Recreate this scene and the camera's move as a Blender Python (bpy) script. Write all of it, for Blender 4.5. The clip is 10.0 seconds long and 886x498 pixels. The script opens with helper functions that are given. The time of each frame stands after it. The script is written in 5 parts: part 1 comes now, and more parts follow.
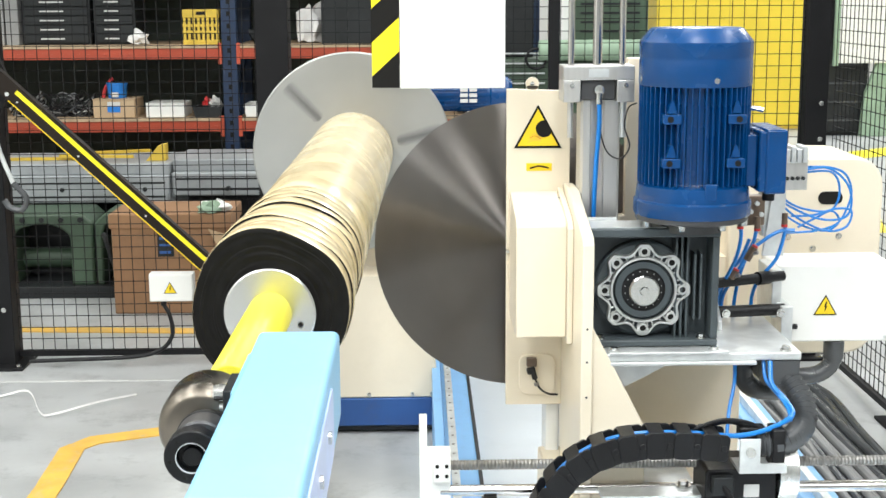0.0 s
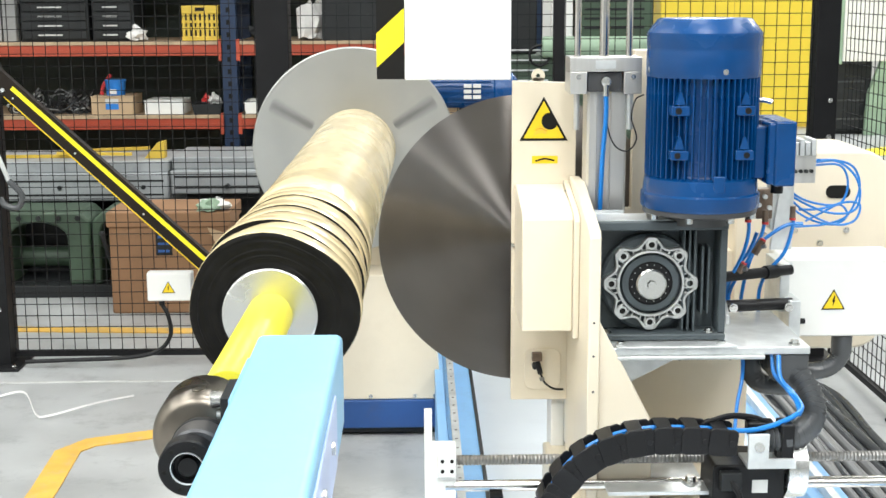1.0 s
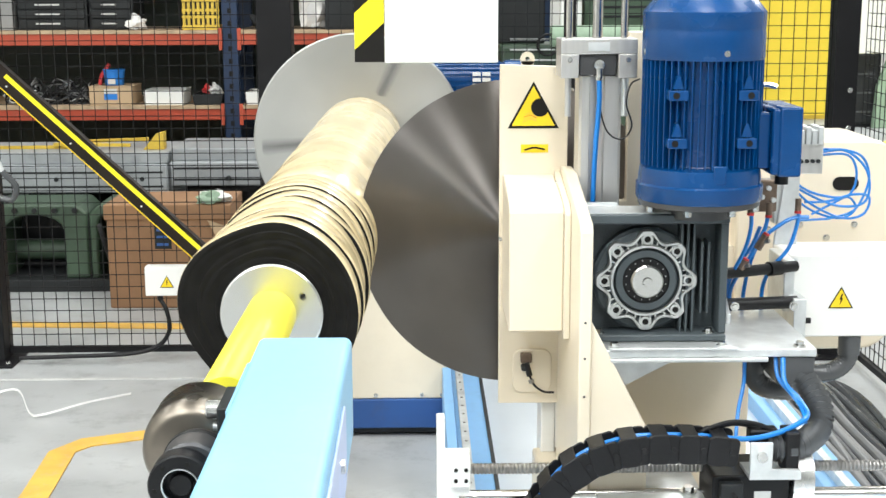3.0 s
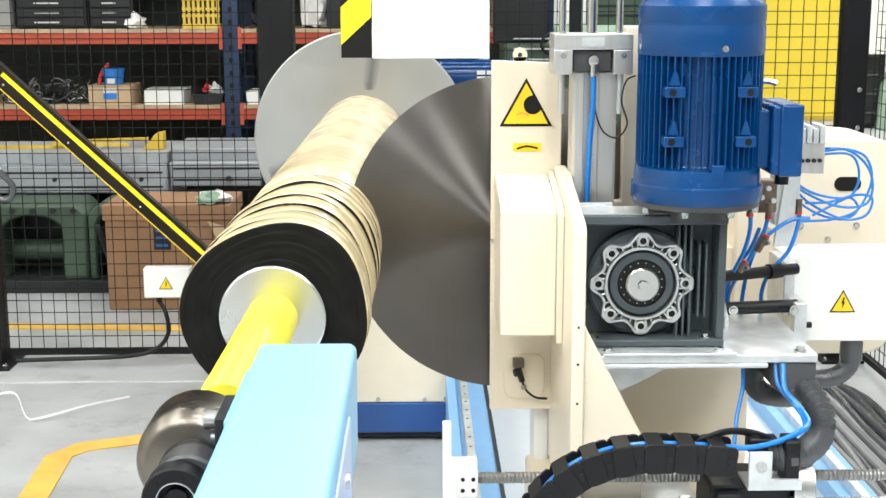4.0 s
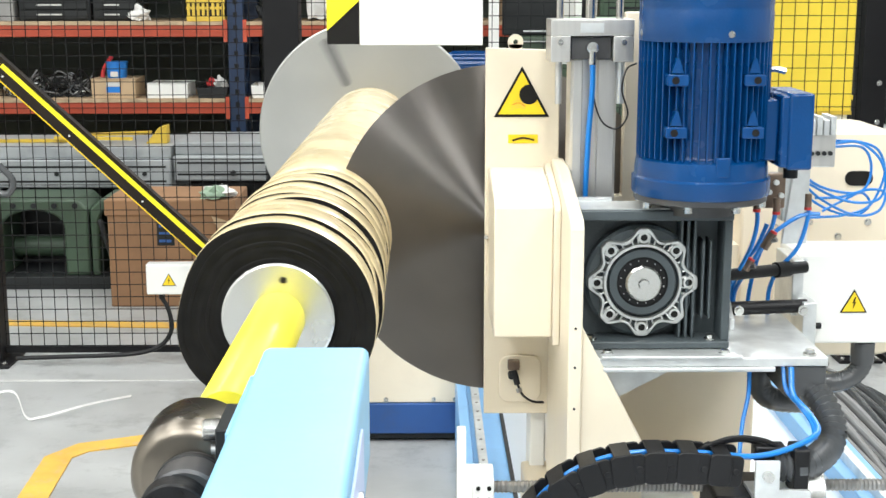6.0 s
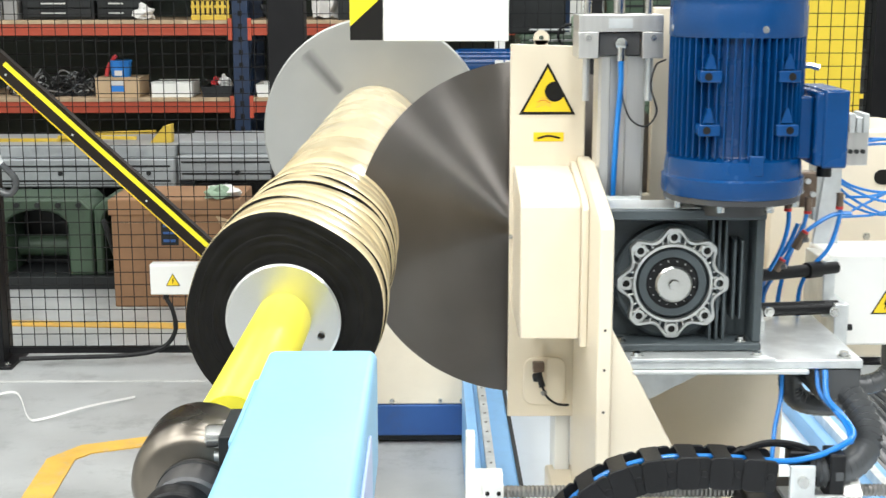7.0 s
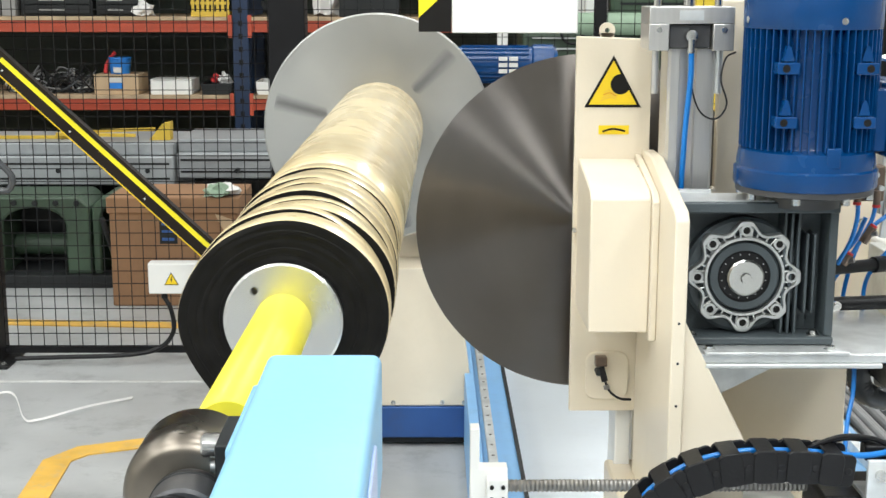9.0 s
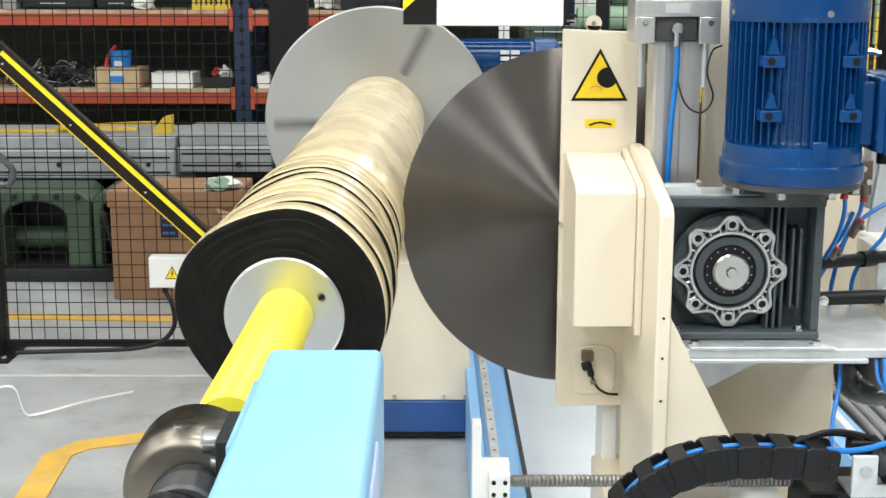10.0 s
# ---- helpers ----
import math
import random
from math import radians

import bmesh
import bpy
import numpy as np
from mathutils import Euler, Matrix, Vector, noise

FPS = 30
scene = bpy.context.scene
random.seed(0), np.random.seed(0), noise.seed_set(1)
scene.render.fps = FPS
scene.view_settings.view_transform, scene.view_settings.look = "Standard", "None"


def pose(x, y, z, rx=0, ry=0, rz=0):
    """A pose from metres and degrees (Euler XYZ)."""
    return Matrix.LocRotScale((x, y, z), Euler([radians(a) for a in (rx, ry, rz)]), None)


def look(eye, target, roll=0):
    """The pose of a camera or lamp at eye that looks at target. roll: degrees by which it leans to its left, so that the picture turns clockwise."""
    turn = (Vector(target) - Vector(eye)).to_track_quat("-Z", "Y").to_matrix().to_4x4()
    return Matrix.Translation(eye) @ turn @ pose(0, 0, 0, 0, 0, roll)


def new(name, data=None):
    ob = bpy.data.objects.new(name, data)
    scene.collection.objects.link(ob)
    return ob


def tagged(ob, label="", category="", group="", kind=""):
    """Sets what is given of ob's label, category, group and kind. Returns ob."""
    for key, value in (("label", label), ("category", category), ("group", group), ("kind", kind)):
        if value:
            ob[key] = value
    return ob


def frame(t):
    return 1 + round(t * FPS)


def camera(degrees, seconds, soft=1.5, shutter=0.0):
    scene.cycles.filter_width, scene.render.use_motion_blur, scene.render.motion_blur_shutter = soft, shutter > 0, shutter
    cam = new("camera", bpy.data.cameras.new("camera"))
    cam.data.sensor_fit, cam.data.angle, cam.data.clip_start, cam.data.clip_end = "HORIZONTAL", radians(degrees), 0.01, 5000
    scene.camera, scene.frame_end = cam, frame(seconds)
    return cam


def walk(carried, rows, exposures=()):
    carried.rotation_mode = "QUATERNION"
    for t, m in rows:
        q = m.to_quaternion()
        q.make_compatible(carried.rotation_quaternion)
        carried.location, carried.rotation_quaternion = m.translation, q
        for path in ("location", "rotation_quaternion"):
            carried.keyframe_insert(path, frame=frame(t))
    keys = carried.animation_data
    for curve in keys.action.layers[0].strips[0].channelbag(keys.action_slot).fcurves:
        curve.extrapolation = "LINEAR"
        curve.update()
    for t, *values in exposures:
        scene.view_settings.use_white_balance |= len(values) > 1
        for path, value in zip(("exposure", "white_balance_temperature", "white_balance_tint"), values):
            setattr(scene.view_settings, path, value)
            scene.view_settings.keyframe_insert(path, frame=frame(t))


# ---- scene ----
cam = camera(36.9, 10.0, 1.5, 0.4)
PATH = [
    (0, (0.0425, -0.3578, 1.5669), (0.0972, 2.5869, 0.9960), -0.322),
    (0.5, (0.0366, -0.3079, 1.5577), (0.0892, 2.6359, 0.9825), -0.272),
    (1, (0.0322, -0.2696, 1.5507), (0.0873, 2.6746, 0.9773), -0.260),
    (1.5, (0.0263, -0.2204, 1.5416), (0.0791, 2.7228, 0.9626), -0.270),
    (2, (0.0223, -0.1856, 1.5350), (0.0756, 2.7564, 0.9505), -0.183),
    (2.5, (0.0179, -0.1486, 1.5281), (0.0698, 2.7926, 0.9396), -0.174),
    (4, (0.0038, -0.0315, 1.5060), (0.0544, 2.9105, 0.9211), -0.092),
    (4.5, (0.0000, -0.0000, 1.5000), (0.0479, 2.9411, 0.9104), 0.000),
    (5, (-0.0042, 0.0340, 1.4935), (0.0428, 2.9759, 0.9081), 0.019),
    (5.5, (-0.0074, 0.0610, 1.4882), (0.0366, 3.0014, 0.8952), 0.033),
    (7, (-0.0158, 0.1273, 1.4755), (0.0131, 3.0677, 0.8815), -0.053),
    (7.5, (-0.0186, 0.1498, 1.4711), (0.0064, 3.0896, 0.8732), 0.057),
    (8, (-0.0206, 0.1670, 1.4676), (0.0094, 3.1070, 0.8710), 0.083),
    (8.5, (-0.0224, 0.1817, 1.4647), (0.0070, 3.1217, 0.8685), 0.092),
    (9, (-0.0238, 0.1930, 1.4624), (0.0056, 3.1332, 0.8669), 0.113),
    (9.5, (-0.0247, 0.2016, 1.4606), (0.0055, 3.1398, 0.8558), 0.117),
    (10, (-0.0250, 0.2040, 1.4602), (0.0020, 3.1415, 0.8516), 0.143),
]
walk(cam, [(t, look(eye, aim, roll)) for t, eye, aim, roll in PATH], [(0, 0.22), (4.0, 0.28), (5.5, 0.28), (7.0, 0.2), (8.0, 0.03), (10, -0.03)])

# ---- world and unseen hall lights ----
world = bpy.data.worlds.new("hall_air")
scene.world = world
world.use_nodes = True
world.node_tree.nodes["Background"].inputs["Color"].default_value = (0.9, 0.95, 1.0, 1)
world.node_tree.nodes["Background"].inputs["Strength"].default_value = 0.3


def unseen_lamp(x, y, z, sx, sy, power):
    data = bpy.data.lights.new("unseen_lamp_light", "AREA")
    data.shape, data.size, data.size_y = "RECTANGLE", sx, sy
    data.energy, data.color = power, (0.98, 1.0, 0.99)
    ob = new("unseen_lamp_light", data)
    ob.location = (x, y, z)


# Assumed lamp rows; x -5.6 and y -4.2 added for streaks on the blade.
for lx in (-5.6, -2.6, 0.4, 3.4):
    for ly in (-4.2, -1.9, 0.9, 3.6, 6.6):
        # Rows at y below 0 are stronger, as fill for front faces.
        unseen_lamp(lx, ly, 5.3, 0.8, 1.9, 98 if ly < 0 else 70 if ly < 2 else 46)
# Four lamps added to brighten the far right floor and yellow panel.
for lx, ly in ((2.5, 10.5), (6.2, 10.5), (2.5, 14.0), (6.2, 14.0)):
    unseen_lamp(lx, ly, 5.3, 0.35, 1.7, 150)


# ---- materials ----
def material(name, color, rough=0.5, metal=0.0, vary=0.12, scale=6.0, bump=0.15, fine=90.0, dirt=0.0, dirt_color=(0.08, 0.07, 0.06), aniso=0.0, spread=0.0, coat=0.0, spec=0.5, stretch=(1, 1, 1)):
    m = bpy.data.materials.new(name)
    m.use_nodes = True
    nt = m.node_tree
    n, link = nt.nodes, nt.links.new
    b = n["Principled BSDF"]
    co = n.new("ShaderNodeTexCoord")
    mp = n.new("ShaderNodeMapping")
    mp.inputs["Scale"].default_value = stretch
    link(co.outputs["Object"], mp.inputs["Vector"])
    n1, n2 = n.new("ShaderNodeTexNoise"), n.new("ShaderNodeTexNoise")
    n1.inputs["Scale"].default_value, n1.inputs["Detail"].default_value = scale, 6
    n2.inputs["Scale"].default_value, n2.inputs["Detail"].default_value = fine, 3
    for q in (n1, n2):
        link(mp.outputs["Vector"], q.inputs["Vector"])
    ramp = n.new("ShaderNodeValToRGB")
    lo = tuple(c * (1 - vary) for c in color) + (1,)
    hi = tuple(min(1, c * (1 + vary)) for c in color) + (1,)
    ramp.color_ramp.elements[0].position, ramp.color_ramp.elements[1].position = 0.3, 0.7
    ramp.color_ramp.elements[0].color, ramp.color_ramp.elements[1].color = lo, hi
    link(n1.outputs["Fac"], ramp.inputs["Fac"])
    out = ramp.outputs["Color"]
    if dirt > 0:
        n3 = n.new("ShaderNodeTexNoise")
        n3.inputs["Scale"].default_value, n3.inputs["Detail"].default_value, n3.inputs["Roughness"].default_value = scale * 2.3, 9, 0.7
        link(mp.outputs["Vector"], n3.inputs["Vector"])
        r3 = n.new("ShaderNodeMapRange")
        r3.inputs["From Min"].default_value, r3.inputs["From Max"].default_value = 0.52, 0.72
        r3.inputs["To Max"].default_value = dirt
        link(n3.outputs["Fac"], r3.inputs["Value"])
        mx = n.new("ShaderNodeMix")
        mx.data_type = "RGBA"
        link(r3.outputs["Result"], mx.inputs[0])
        link(out, mx.inputs[6])
        mx.inputs[7].default_value = (*dirt_color, 1)
        out = mx.outputs[2]
    link(out, b.inputs["Base Color"])
    rr = n.new("ShaderNodeMapRange")
    rr.inputs["To Min"].default_value, rr.inputs["To Max"].default_value = max(0.03, rough - 0.1), min(1, rough + 0.1)
    link(n1.outputs["Fac"], rr.inputs["Value"])
    link(rr.outputs["Result"], b.inputs["Roughness"])
    b.inputs["Metallic"].default_value = metal
    b.inputs["Specular IOR Level"].default_value = spec
    b.inputs["Coat Weight"].default_value = coat
    b.inputs["Coat Roughness"].default_value = 0.18
    if bump > 0:
        bp = n.new("ShaderNodeBump")
        bp.inputs["Strength"].default_value, bp.inputs["Distance"].default_value = bump, 0.002
        link(n2.outputs["Fac"], bp.inputs["Height"])
        link(bp.outputs["Normal"], b.inputs["Normal"])
    if aniso > 0:
        b.inputs["Anisotropic"].default_value = aniso
        b.inputs["Anisotropic Rotation"].default_value = spread
        tg = n.new("ShaderNodeTangent")
        tg.direction_type, tg.axis = "RADIAL", "Y"
        link(tg.outputs["Tangent"], b.inputs["Tangent"])
    return m


CREAM = material("cream_enamel", (0.79, 0.705, 0.56), 0.32, vary=0.04, scale=3, bump=0.08, fine=160, dirt=0.10, dirt_color=(0.45, 0.38, 0.27))
WHITE = material("white_enamel", (0.82, 0.82, 0.79), 0.35, vary=0.03, bump=0.06, dirt=0.06, dirt_color=(0.5, 0.48, 0.42))
MOTOR_BLUE = material("motor_blue_paint", (0.001, 0.048, 0.175), 0.26, vary=0.15, scale=9, bump=0.2, fine=220, spec=0.32, coat=0.12)
SKY_BLUE = material("light_blue_enamel", (0.235, 0.485, 0.70), 0.42, vary=0.05, scale=4, bump=0.08, dirt=0.12, dirt_color=(0.36, 0.58, 0.72))
MID_BLUE = material("base_blue_enamel", (0.032, 0.105, 0.34), 0.4, vary=0.1, bump=0.1, dirt=0.15)
RAIL_BLUE = material("bed_blue_enamel", (0.22, 0.45, 0.75), 0.4, vary=0.06, bump=0.1, dirt=0.2, dirt_color=(0.15, 0.2, 0.28))
GEAR_GREY = material("gearbox_grey_paint", (0.060, 0.074, 0.081), 0.40, vary=0.18, scale=10, bump=0.4, fine=260, spec=0.4)
CAST = material("bare_cast_aluminium", (0.62, 0.63, 0.62), 0.36, 0.9, vary=0.1, scale=18, bump=0.3, fine=300)
STEEL = material("turned_steel", (0.66, 0.66, 0.64), 0.25, 1.0, vary=0.06, bump=0.05, aniso=0.6)
GALV = material("galvanised_plate", (0.68, 0.70, 0.70), 0.38, 0.65, vary=0.16, scale=22, bump=0.1, fine=120)
CHROME = material("chromed_rod", (0.62, 0.60, 0.57), 0.17, 1.0, vary=0.04, bump=0.02)
DRUM = material("worn_chrome", (0.21, 0.185, 0.155), 0.30, 1.0, vary=0.35, scale=9, bump=0.05, aniso=0.4)
ALU = material("anodised_aluminium", (0.60, 0.59, 0.57), 0.34, 0.75, vary=0.06, scale=10, bump=0.05, stretch=(12, 12, 0.6))
FLANGE = material("satin_flange_steel", (0.44, 0.44, 0.42), 0.40, 0.85, vary=0.07, scale=5, bump=0.05, aniso=0.4)
BLACK = material("black_plastic", (0.009, 0.009, 0.010), 0.40, spec=0.28, vary=0.3, bump=0.2, fine=180)
RUBBER = material("black_foam_layers", (0.008, 0.0075, 0.007), 0.5, spec=0.12, vary=0.4, scale=30, bump=0.4, fine=200)
FENCE = material("black_powder_coat", (0.010, 0.010, 0.011), 0.5, spec=0.18, vary=0.2, bump=0.1)
KRAFT = material("golden_kraft_wrap", (0.81, 0.665, 0.39), 0.27, vary=0.18, scale=3.0, bump=0.4, fine=30, dirt=0.75, dirt_color=(0.48, 0.33, 0.14), coat=0.5, stretch=(2.4, 2.0, 2.4))
YELLOW = material("yellow_enamel", (0.86, 0.76, 0.06), 0.35, vary=0.04, bump=0.06, dirt=0.08, dirt_color=(0.6, 0.5, 0.1))
SIGN_YELLOW = material("sign_yellow", (0.88, 0.62, 0.015), 0.4, vary=0.04, bump=0.0)
TAPE_YELLOW = material("hazard_yellow", (0.88, 0.75, 0.02), 0.35, vary=0.03, bump=0.0)
FLOOR_YELLOW = material("floor_line_paint", (0.72, 0.43, 0.08), 0.5, vary=0.16, scale=9, bump=0.1, dirt=0.6, dirt_color=(0.42, 0.38, 0.32))
CONCRETE = material("painted_concrete", (0.40, 0.41, 0.41), 0.36, vary=0.20, scale=2.2, bump=0.15, fine=40, dirt=0.75, dirt_color=(0.20, 0.20, 0.20))
BLUE_HOSE = material("blue_air_hose", (0.008, 0.19, 0.60), 0.3, vary=0.05, bump=0.0, coat=0.3)
CONDUIT = material("grey_conduit", (0.066, 0.070, 0.074), 0.24, vary=0.12, bump=0.05, spec=0.6)
RACK_RED = material("orange_red_beam", (0.46, 0.072, 0.032), 0.45, vary=0.1, bump=0.1, dirt=0.25)
RACK_BLUE = material("rack_blue", (0.010, 0.027, 0.070), 0.45, vary=0.15, bump=0.1, dirt=0.2)
BOARD = material("chipboard", (0.45, 0.33, 0.21), 0.8, vary=0.2, scale=14, bump=0.3)
CARDBOARD = material("brown_cardboard", (0.30, 0.165, 0.085), 0.8, vary=0.14, scale=4, bump=0.2, dirt=0.3, dirt_color=(0.16, 0.09, 0.05))
PALE_CARD = material("pale_cardboard", (0.50, 0.36, 0.22), 0.8, vary=0.12, bump=0.15)
# Dark parts, and the stand-in shade of gaps, grooves and openings.
DARK = material("dark_steel_and_shade", (0.018, 0.020, 0.021), 0.5, spec=0.3, vary=0.3, bump=0.1)
GREEN = material("machine_green", (0.046, 0.078, 0.048), 0.5, vary=0.28, scale=4, bump=0.25, dirt=0.5, dirt_color=(0.035, 0.04, 0.032))
PALE_GREEN = material("pale_green_enamel", (0.30, 0.42, 0.30), 0.45, vary=0.12, bump=0.1, dirt=0.2)
BENCH = material("worn_bench_steel", (0.35, 0.37, 0.38), 0.45, 0.2, vary=0.18, scale=3, bump=0.2, dirt=0.4, dirt_color=(0.16, 0.17, 0.18))
CLOTH = material("white_cloth", (0.75, 0.74, 0.72), 0.9, vary=0.08, scale=20, bump=0.5)
RED = material("red_plastic", (0.55, 0.03, 0.03), 0.4, vary=0.1, bump=0.1)
BIN_BLUE = material("bright_blue_plastic", (0.02, 0.20, 0.62), 0.4, vary=0.1, bump=0.1)
CRATE_YELLOW = material("yellow_crate_plastic", (0.64, 0.44, 0.05), 0.5, vary=0.14, bump=0.15, dirt=0.2)
PANEL_YELLOW = material("yellow_cabinet_enamel", (0.92, 0.69, 0.06), 0.4, vary=0.04, bump=0.05)
WALL = material("hall_wall_plaster", (0.60, 0.60, 0.57), 0.8, vary=0.08, scale=1.0, bump=0.15)
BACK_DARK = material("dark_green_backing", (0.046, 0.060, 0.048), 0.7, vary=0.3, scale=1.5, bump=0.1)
CEIL = material("ceiling_sheet", (0.55, 0.55, 0.54), 0.7, vary=0.05, bump=0.05)
SCREW = material("threaded_steel", (0.30, 0.29, 0.28), 0.38, 0.9, vary=0.15, scale=20, bump=0.1)
CABLE = material("grey_cable_jacket", (0.2, 0.2, 0.2), 0.5, vary=0.15, bump=0.1)
TRAY = material("light_steel_tray", (0.74, 0.79, 0.84), 0.32, 0.35, vary=0.05, scale=2, bump=0.04, dirt=0.12, dirt_color=(0.45, 0.47, 0.5))
DARK_WALL = material("darkened_unseen_wall", (0.26, 0.27, 0.27), 0.7, vary=0.15, scale=1.0, bump=0.15)
JOINT = material("joint_filler", (0.50, 0.50, 0.49), 0.7, vary=0.2, scale=12, bump=0.2, dirt=0.6, dirt_color=(0.3, 0.3, 0.3))
BASE_BLUE = material("dark_base_enamel", (0.022, 0.080, 0.255), 0.42, vary=0.12, bump=0.1, dirt=0.2)
SLOT = material("shaded_slot_steel", (0.13, 0.13, 0.13), 0.55, vary=0.2, bump=0.1)
NOSE_GREY = material("dark_grey_casting", (0.075, 0.075, 0.078), 0.38, 0.4, vary=0.15, scale=16, bump=0.1)
LAVENDER = material("pale_lavender_cover", (0.46, 0.55, 0.80), 0.35, vary=0.12, scale=9, bump=0.05)
BRASS = material("brown_fitting", (0.16, 0.115, 0.085), 0.4, 0.4, vary=0.3, scale=40, bump=0.2)
BAR_BROWN = material("brown_black_bar", (0.014, 0.009, 0.006), 0.45, spec=0.25, vary=0.3, bump=0.1)
PALE_GREY = material("pale_grey_board", (0.27, 0.27, 0.265), 0.6, vary=0.12, bump=0.1, dirt=0.2)
# Printed black, and the flat black that gives holes their shade.
INK_AND_HOLES = material("black_print_and_hole_shade", (0.010, 0.009, 0.008), 0.5, spec=0.2, vary=0.1, bump=0.0)
BAR = material("pale_print", (0.6, 0.6, 0.58), 0.6, vary=0.1, bump=0.0)


def ground_steel(name, color, rough, along):
    """Steel ground in fine circles: it gathers light into wedges that run from the middle."""
    m = bpy.data.materials.new(name)
    m.use_nodes = True
    n, link = m.node_tree.nodes, m.node_tree.links.new
    n.remove(n["Principled BSDF"])
    g = n.new("ShaderNodeBsdfAnisotropic")
    g.inputs["Roughness"].default_value, g.inputs["Anisotropy"].default_value = rough, along
    tg = n.new("ShaderNodeTangent")
    tg.direction_type, tg.axis = "RADIAL", "Y"
    link(tg.outputs["Tangent"], g.inputs["Tangent"])
    co, nz, ramp = n.new("ShaderNodeTexCoord"), n.new("ShaderNodeTexNoise"), n.new("ShaderNodeValToRGB")
    nz.inputs["Scale"].default_value, nz.inputs["Detail"].default_value = 7, 5
    link(co.outputs["Object"], nz.inputs["Vector"])
    ramp.color_ramp.elements[0].position, ramp.color_ramp.elements[1].position = 0.3, 0.7
    ramp.color_ramp.elements[0].color = (*(c * 0.9 for c in color), 1)
    ramp.color_ramp.elements[1].color = (*(c * 1.1 for c in color), 1)
    link(nz.outputs["Fac"], ramp.inputs["Fac"])
    link(ramp.outputs["Color"], g.inputs["Color"])
    link(g.outputs["BSDF"], n["Material Output"].inputs["Surface"])
    return m


BLADE = ground_steel("ground_blade_steel", (0.272, 0.250, 0.237), 0.50, 0.77)


# ---- mesh helpers ----
BASE = {}


def thing(name, base, label, category, group=""):
    ob = new(name)
    ob.location = base
    ob.empty_display_size = 0.05
    BASE[ob.name] = Vector(base)
    return tagged(ob, label, category, group)


def base_of(ob):
    while ob.parent:
        ob = ob.parent
    return BASE.get(ob.name, Vector((0, 0, 0)))


def part(name, bm, mats, parent=None, label="", smooth=True, bevel=0.0):
    """Link a bmesh, built in world places, as one mesh under a thing or a part."""
    me = bpy.data.meshes.new(name)
    if parent:
        bmesh.ops.translate(bm, vec=-base_of(parent), verts=bm.verts)
    bmesh.ops.recalc_face_normals(bm, faces=bm.faces)
    bm.to_mesh(me)
    bm.free()
    for m in mats if isinstance(mats, (list, tuple)) else [mats]:
        me.materials.append(m)
    if smooth:
        me.polygons.foreach_set("use_smooth", [True] * len(me.polygons))
        me.set_sharp_from_angle(angle=radians(35))
    ob = new(name, me)
    if parent:
        ob.parent = parent
    if bevel:
        md = ob.modifiers.new("edge", "BEVEL")
        md.width, md.segments, md.limit_method, md.angle_limit = bevel, 2, "ANGLE", radians(40)
    return tagged(ob, label)


def box(x0, x1, y0, y1, z0, z1, bm=None, mat=0):
    bm = bm or bmesh.new()
    v = [bm.verts.new((x, y, z)) for x in (x0, x1) for y in (y0, y1) for z in (z0, z1)]
    for f in ((0, 1, 3, 2), (4, 6, 7, 5), (0, 4, 5, 1), (2, 3, 7, 6), (0, 2, 6, 4), (1, 5, 7, 3)):
        bm.faces.new([v[i] for i in f]).material_index = mat
    return bm


def prism(poly, axis, a, b, bm=None, mat=0):
    """A polygon of (u, v) run from a to b along an axis: x takes (y, z), y takes (x, z), z takes (x, y)."""
    bm = bm or bmesh.new()

    def at(u, v, w):
        return {"x": (w, u, v), "y": (u, w, v), "z": (u, v, w)}[axis]

    lo = [bm.verts.new(at(u, v, a)) for u, v in poly]
    hi = [bm.verts.new(at(u, v, b)) for u, v in poly]
    n = len(poly)
    fs = [bm.faces.new(lo), bm.faces.new(hi[::-1])]
    fs += [bm.faces.new((lo[i], hi[i], hi[(i + 1) % n], lo[(i + 1) % n])) for i in range(n)]
    for f in fs:
        f.material_index = mat
    return bm


def lathe(profile, centre, axis="y", seg=64, bm=None, mat=0, wobble=None, mats=None):
    """A profile of (r, w) turned round an axis through centre; ends with r = 0 close."""
    bm = bm or bmesh.new()
    c = Vector(centre)

    def at(r, a, w):
        s, k = r * math.sin(a), r * math.cos(a)
        return c + Vector({"y": (s, w, k), "z": (s, k, w), "x": (w, s, k)}[axis])

    rings = []
    for r, w in profile:
        if r <= 0:
            rings.append([bm.verts.new(at(0, 0, w))])
        else:
            rings.append([bm.verts.new(at(r * (wobble(2 * math.pi * i / seg) if wobble else 1), 2 * math.pi * i / seg, w)) for i in range(seg)])
    for k, (p, q) in enumerate(zip(rings, rings[1:])):
        mi = mats[k] if mats else mat
        for i in range(seg):
            j = (i + 1) % seg
            if len(p) == 1 and len(q) == 1:
                break
            if len(p) == 1:
                f = bm.faces.new((p[0], q[i], q[j]))
            elif len(q) == 1:
                f = bm.faces.new((p[i], q[0], p[j]))
            else:
                f = bm.faces.new((p[i], q[i], q[j], p[j]))
            f.material_index = mi
    return bm


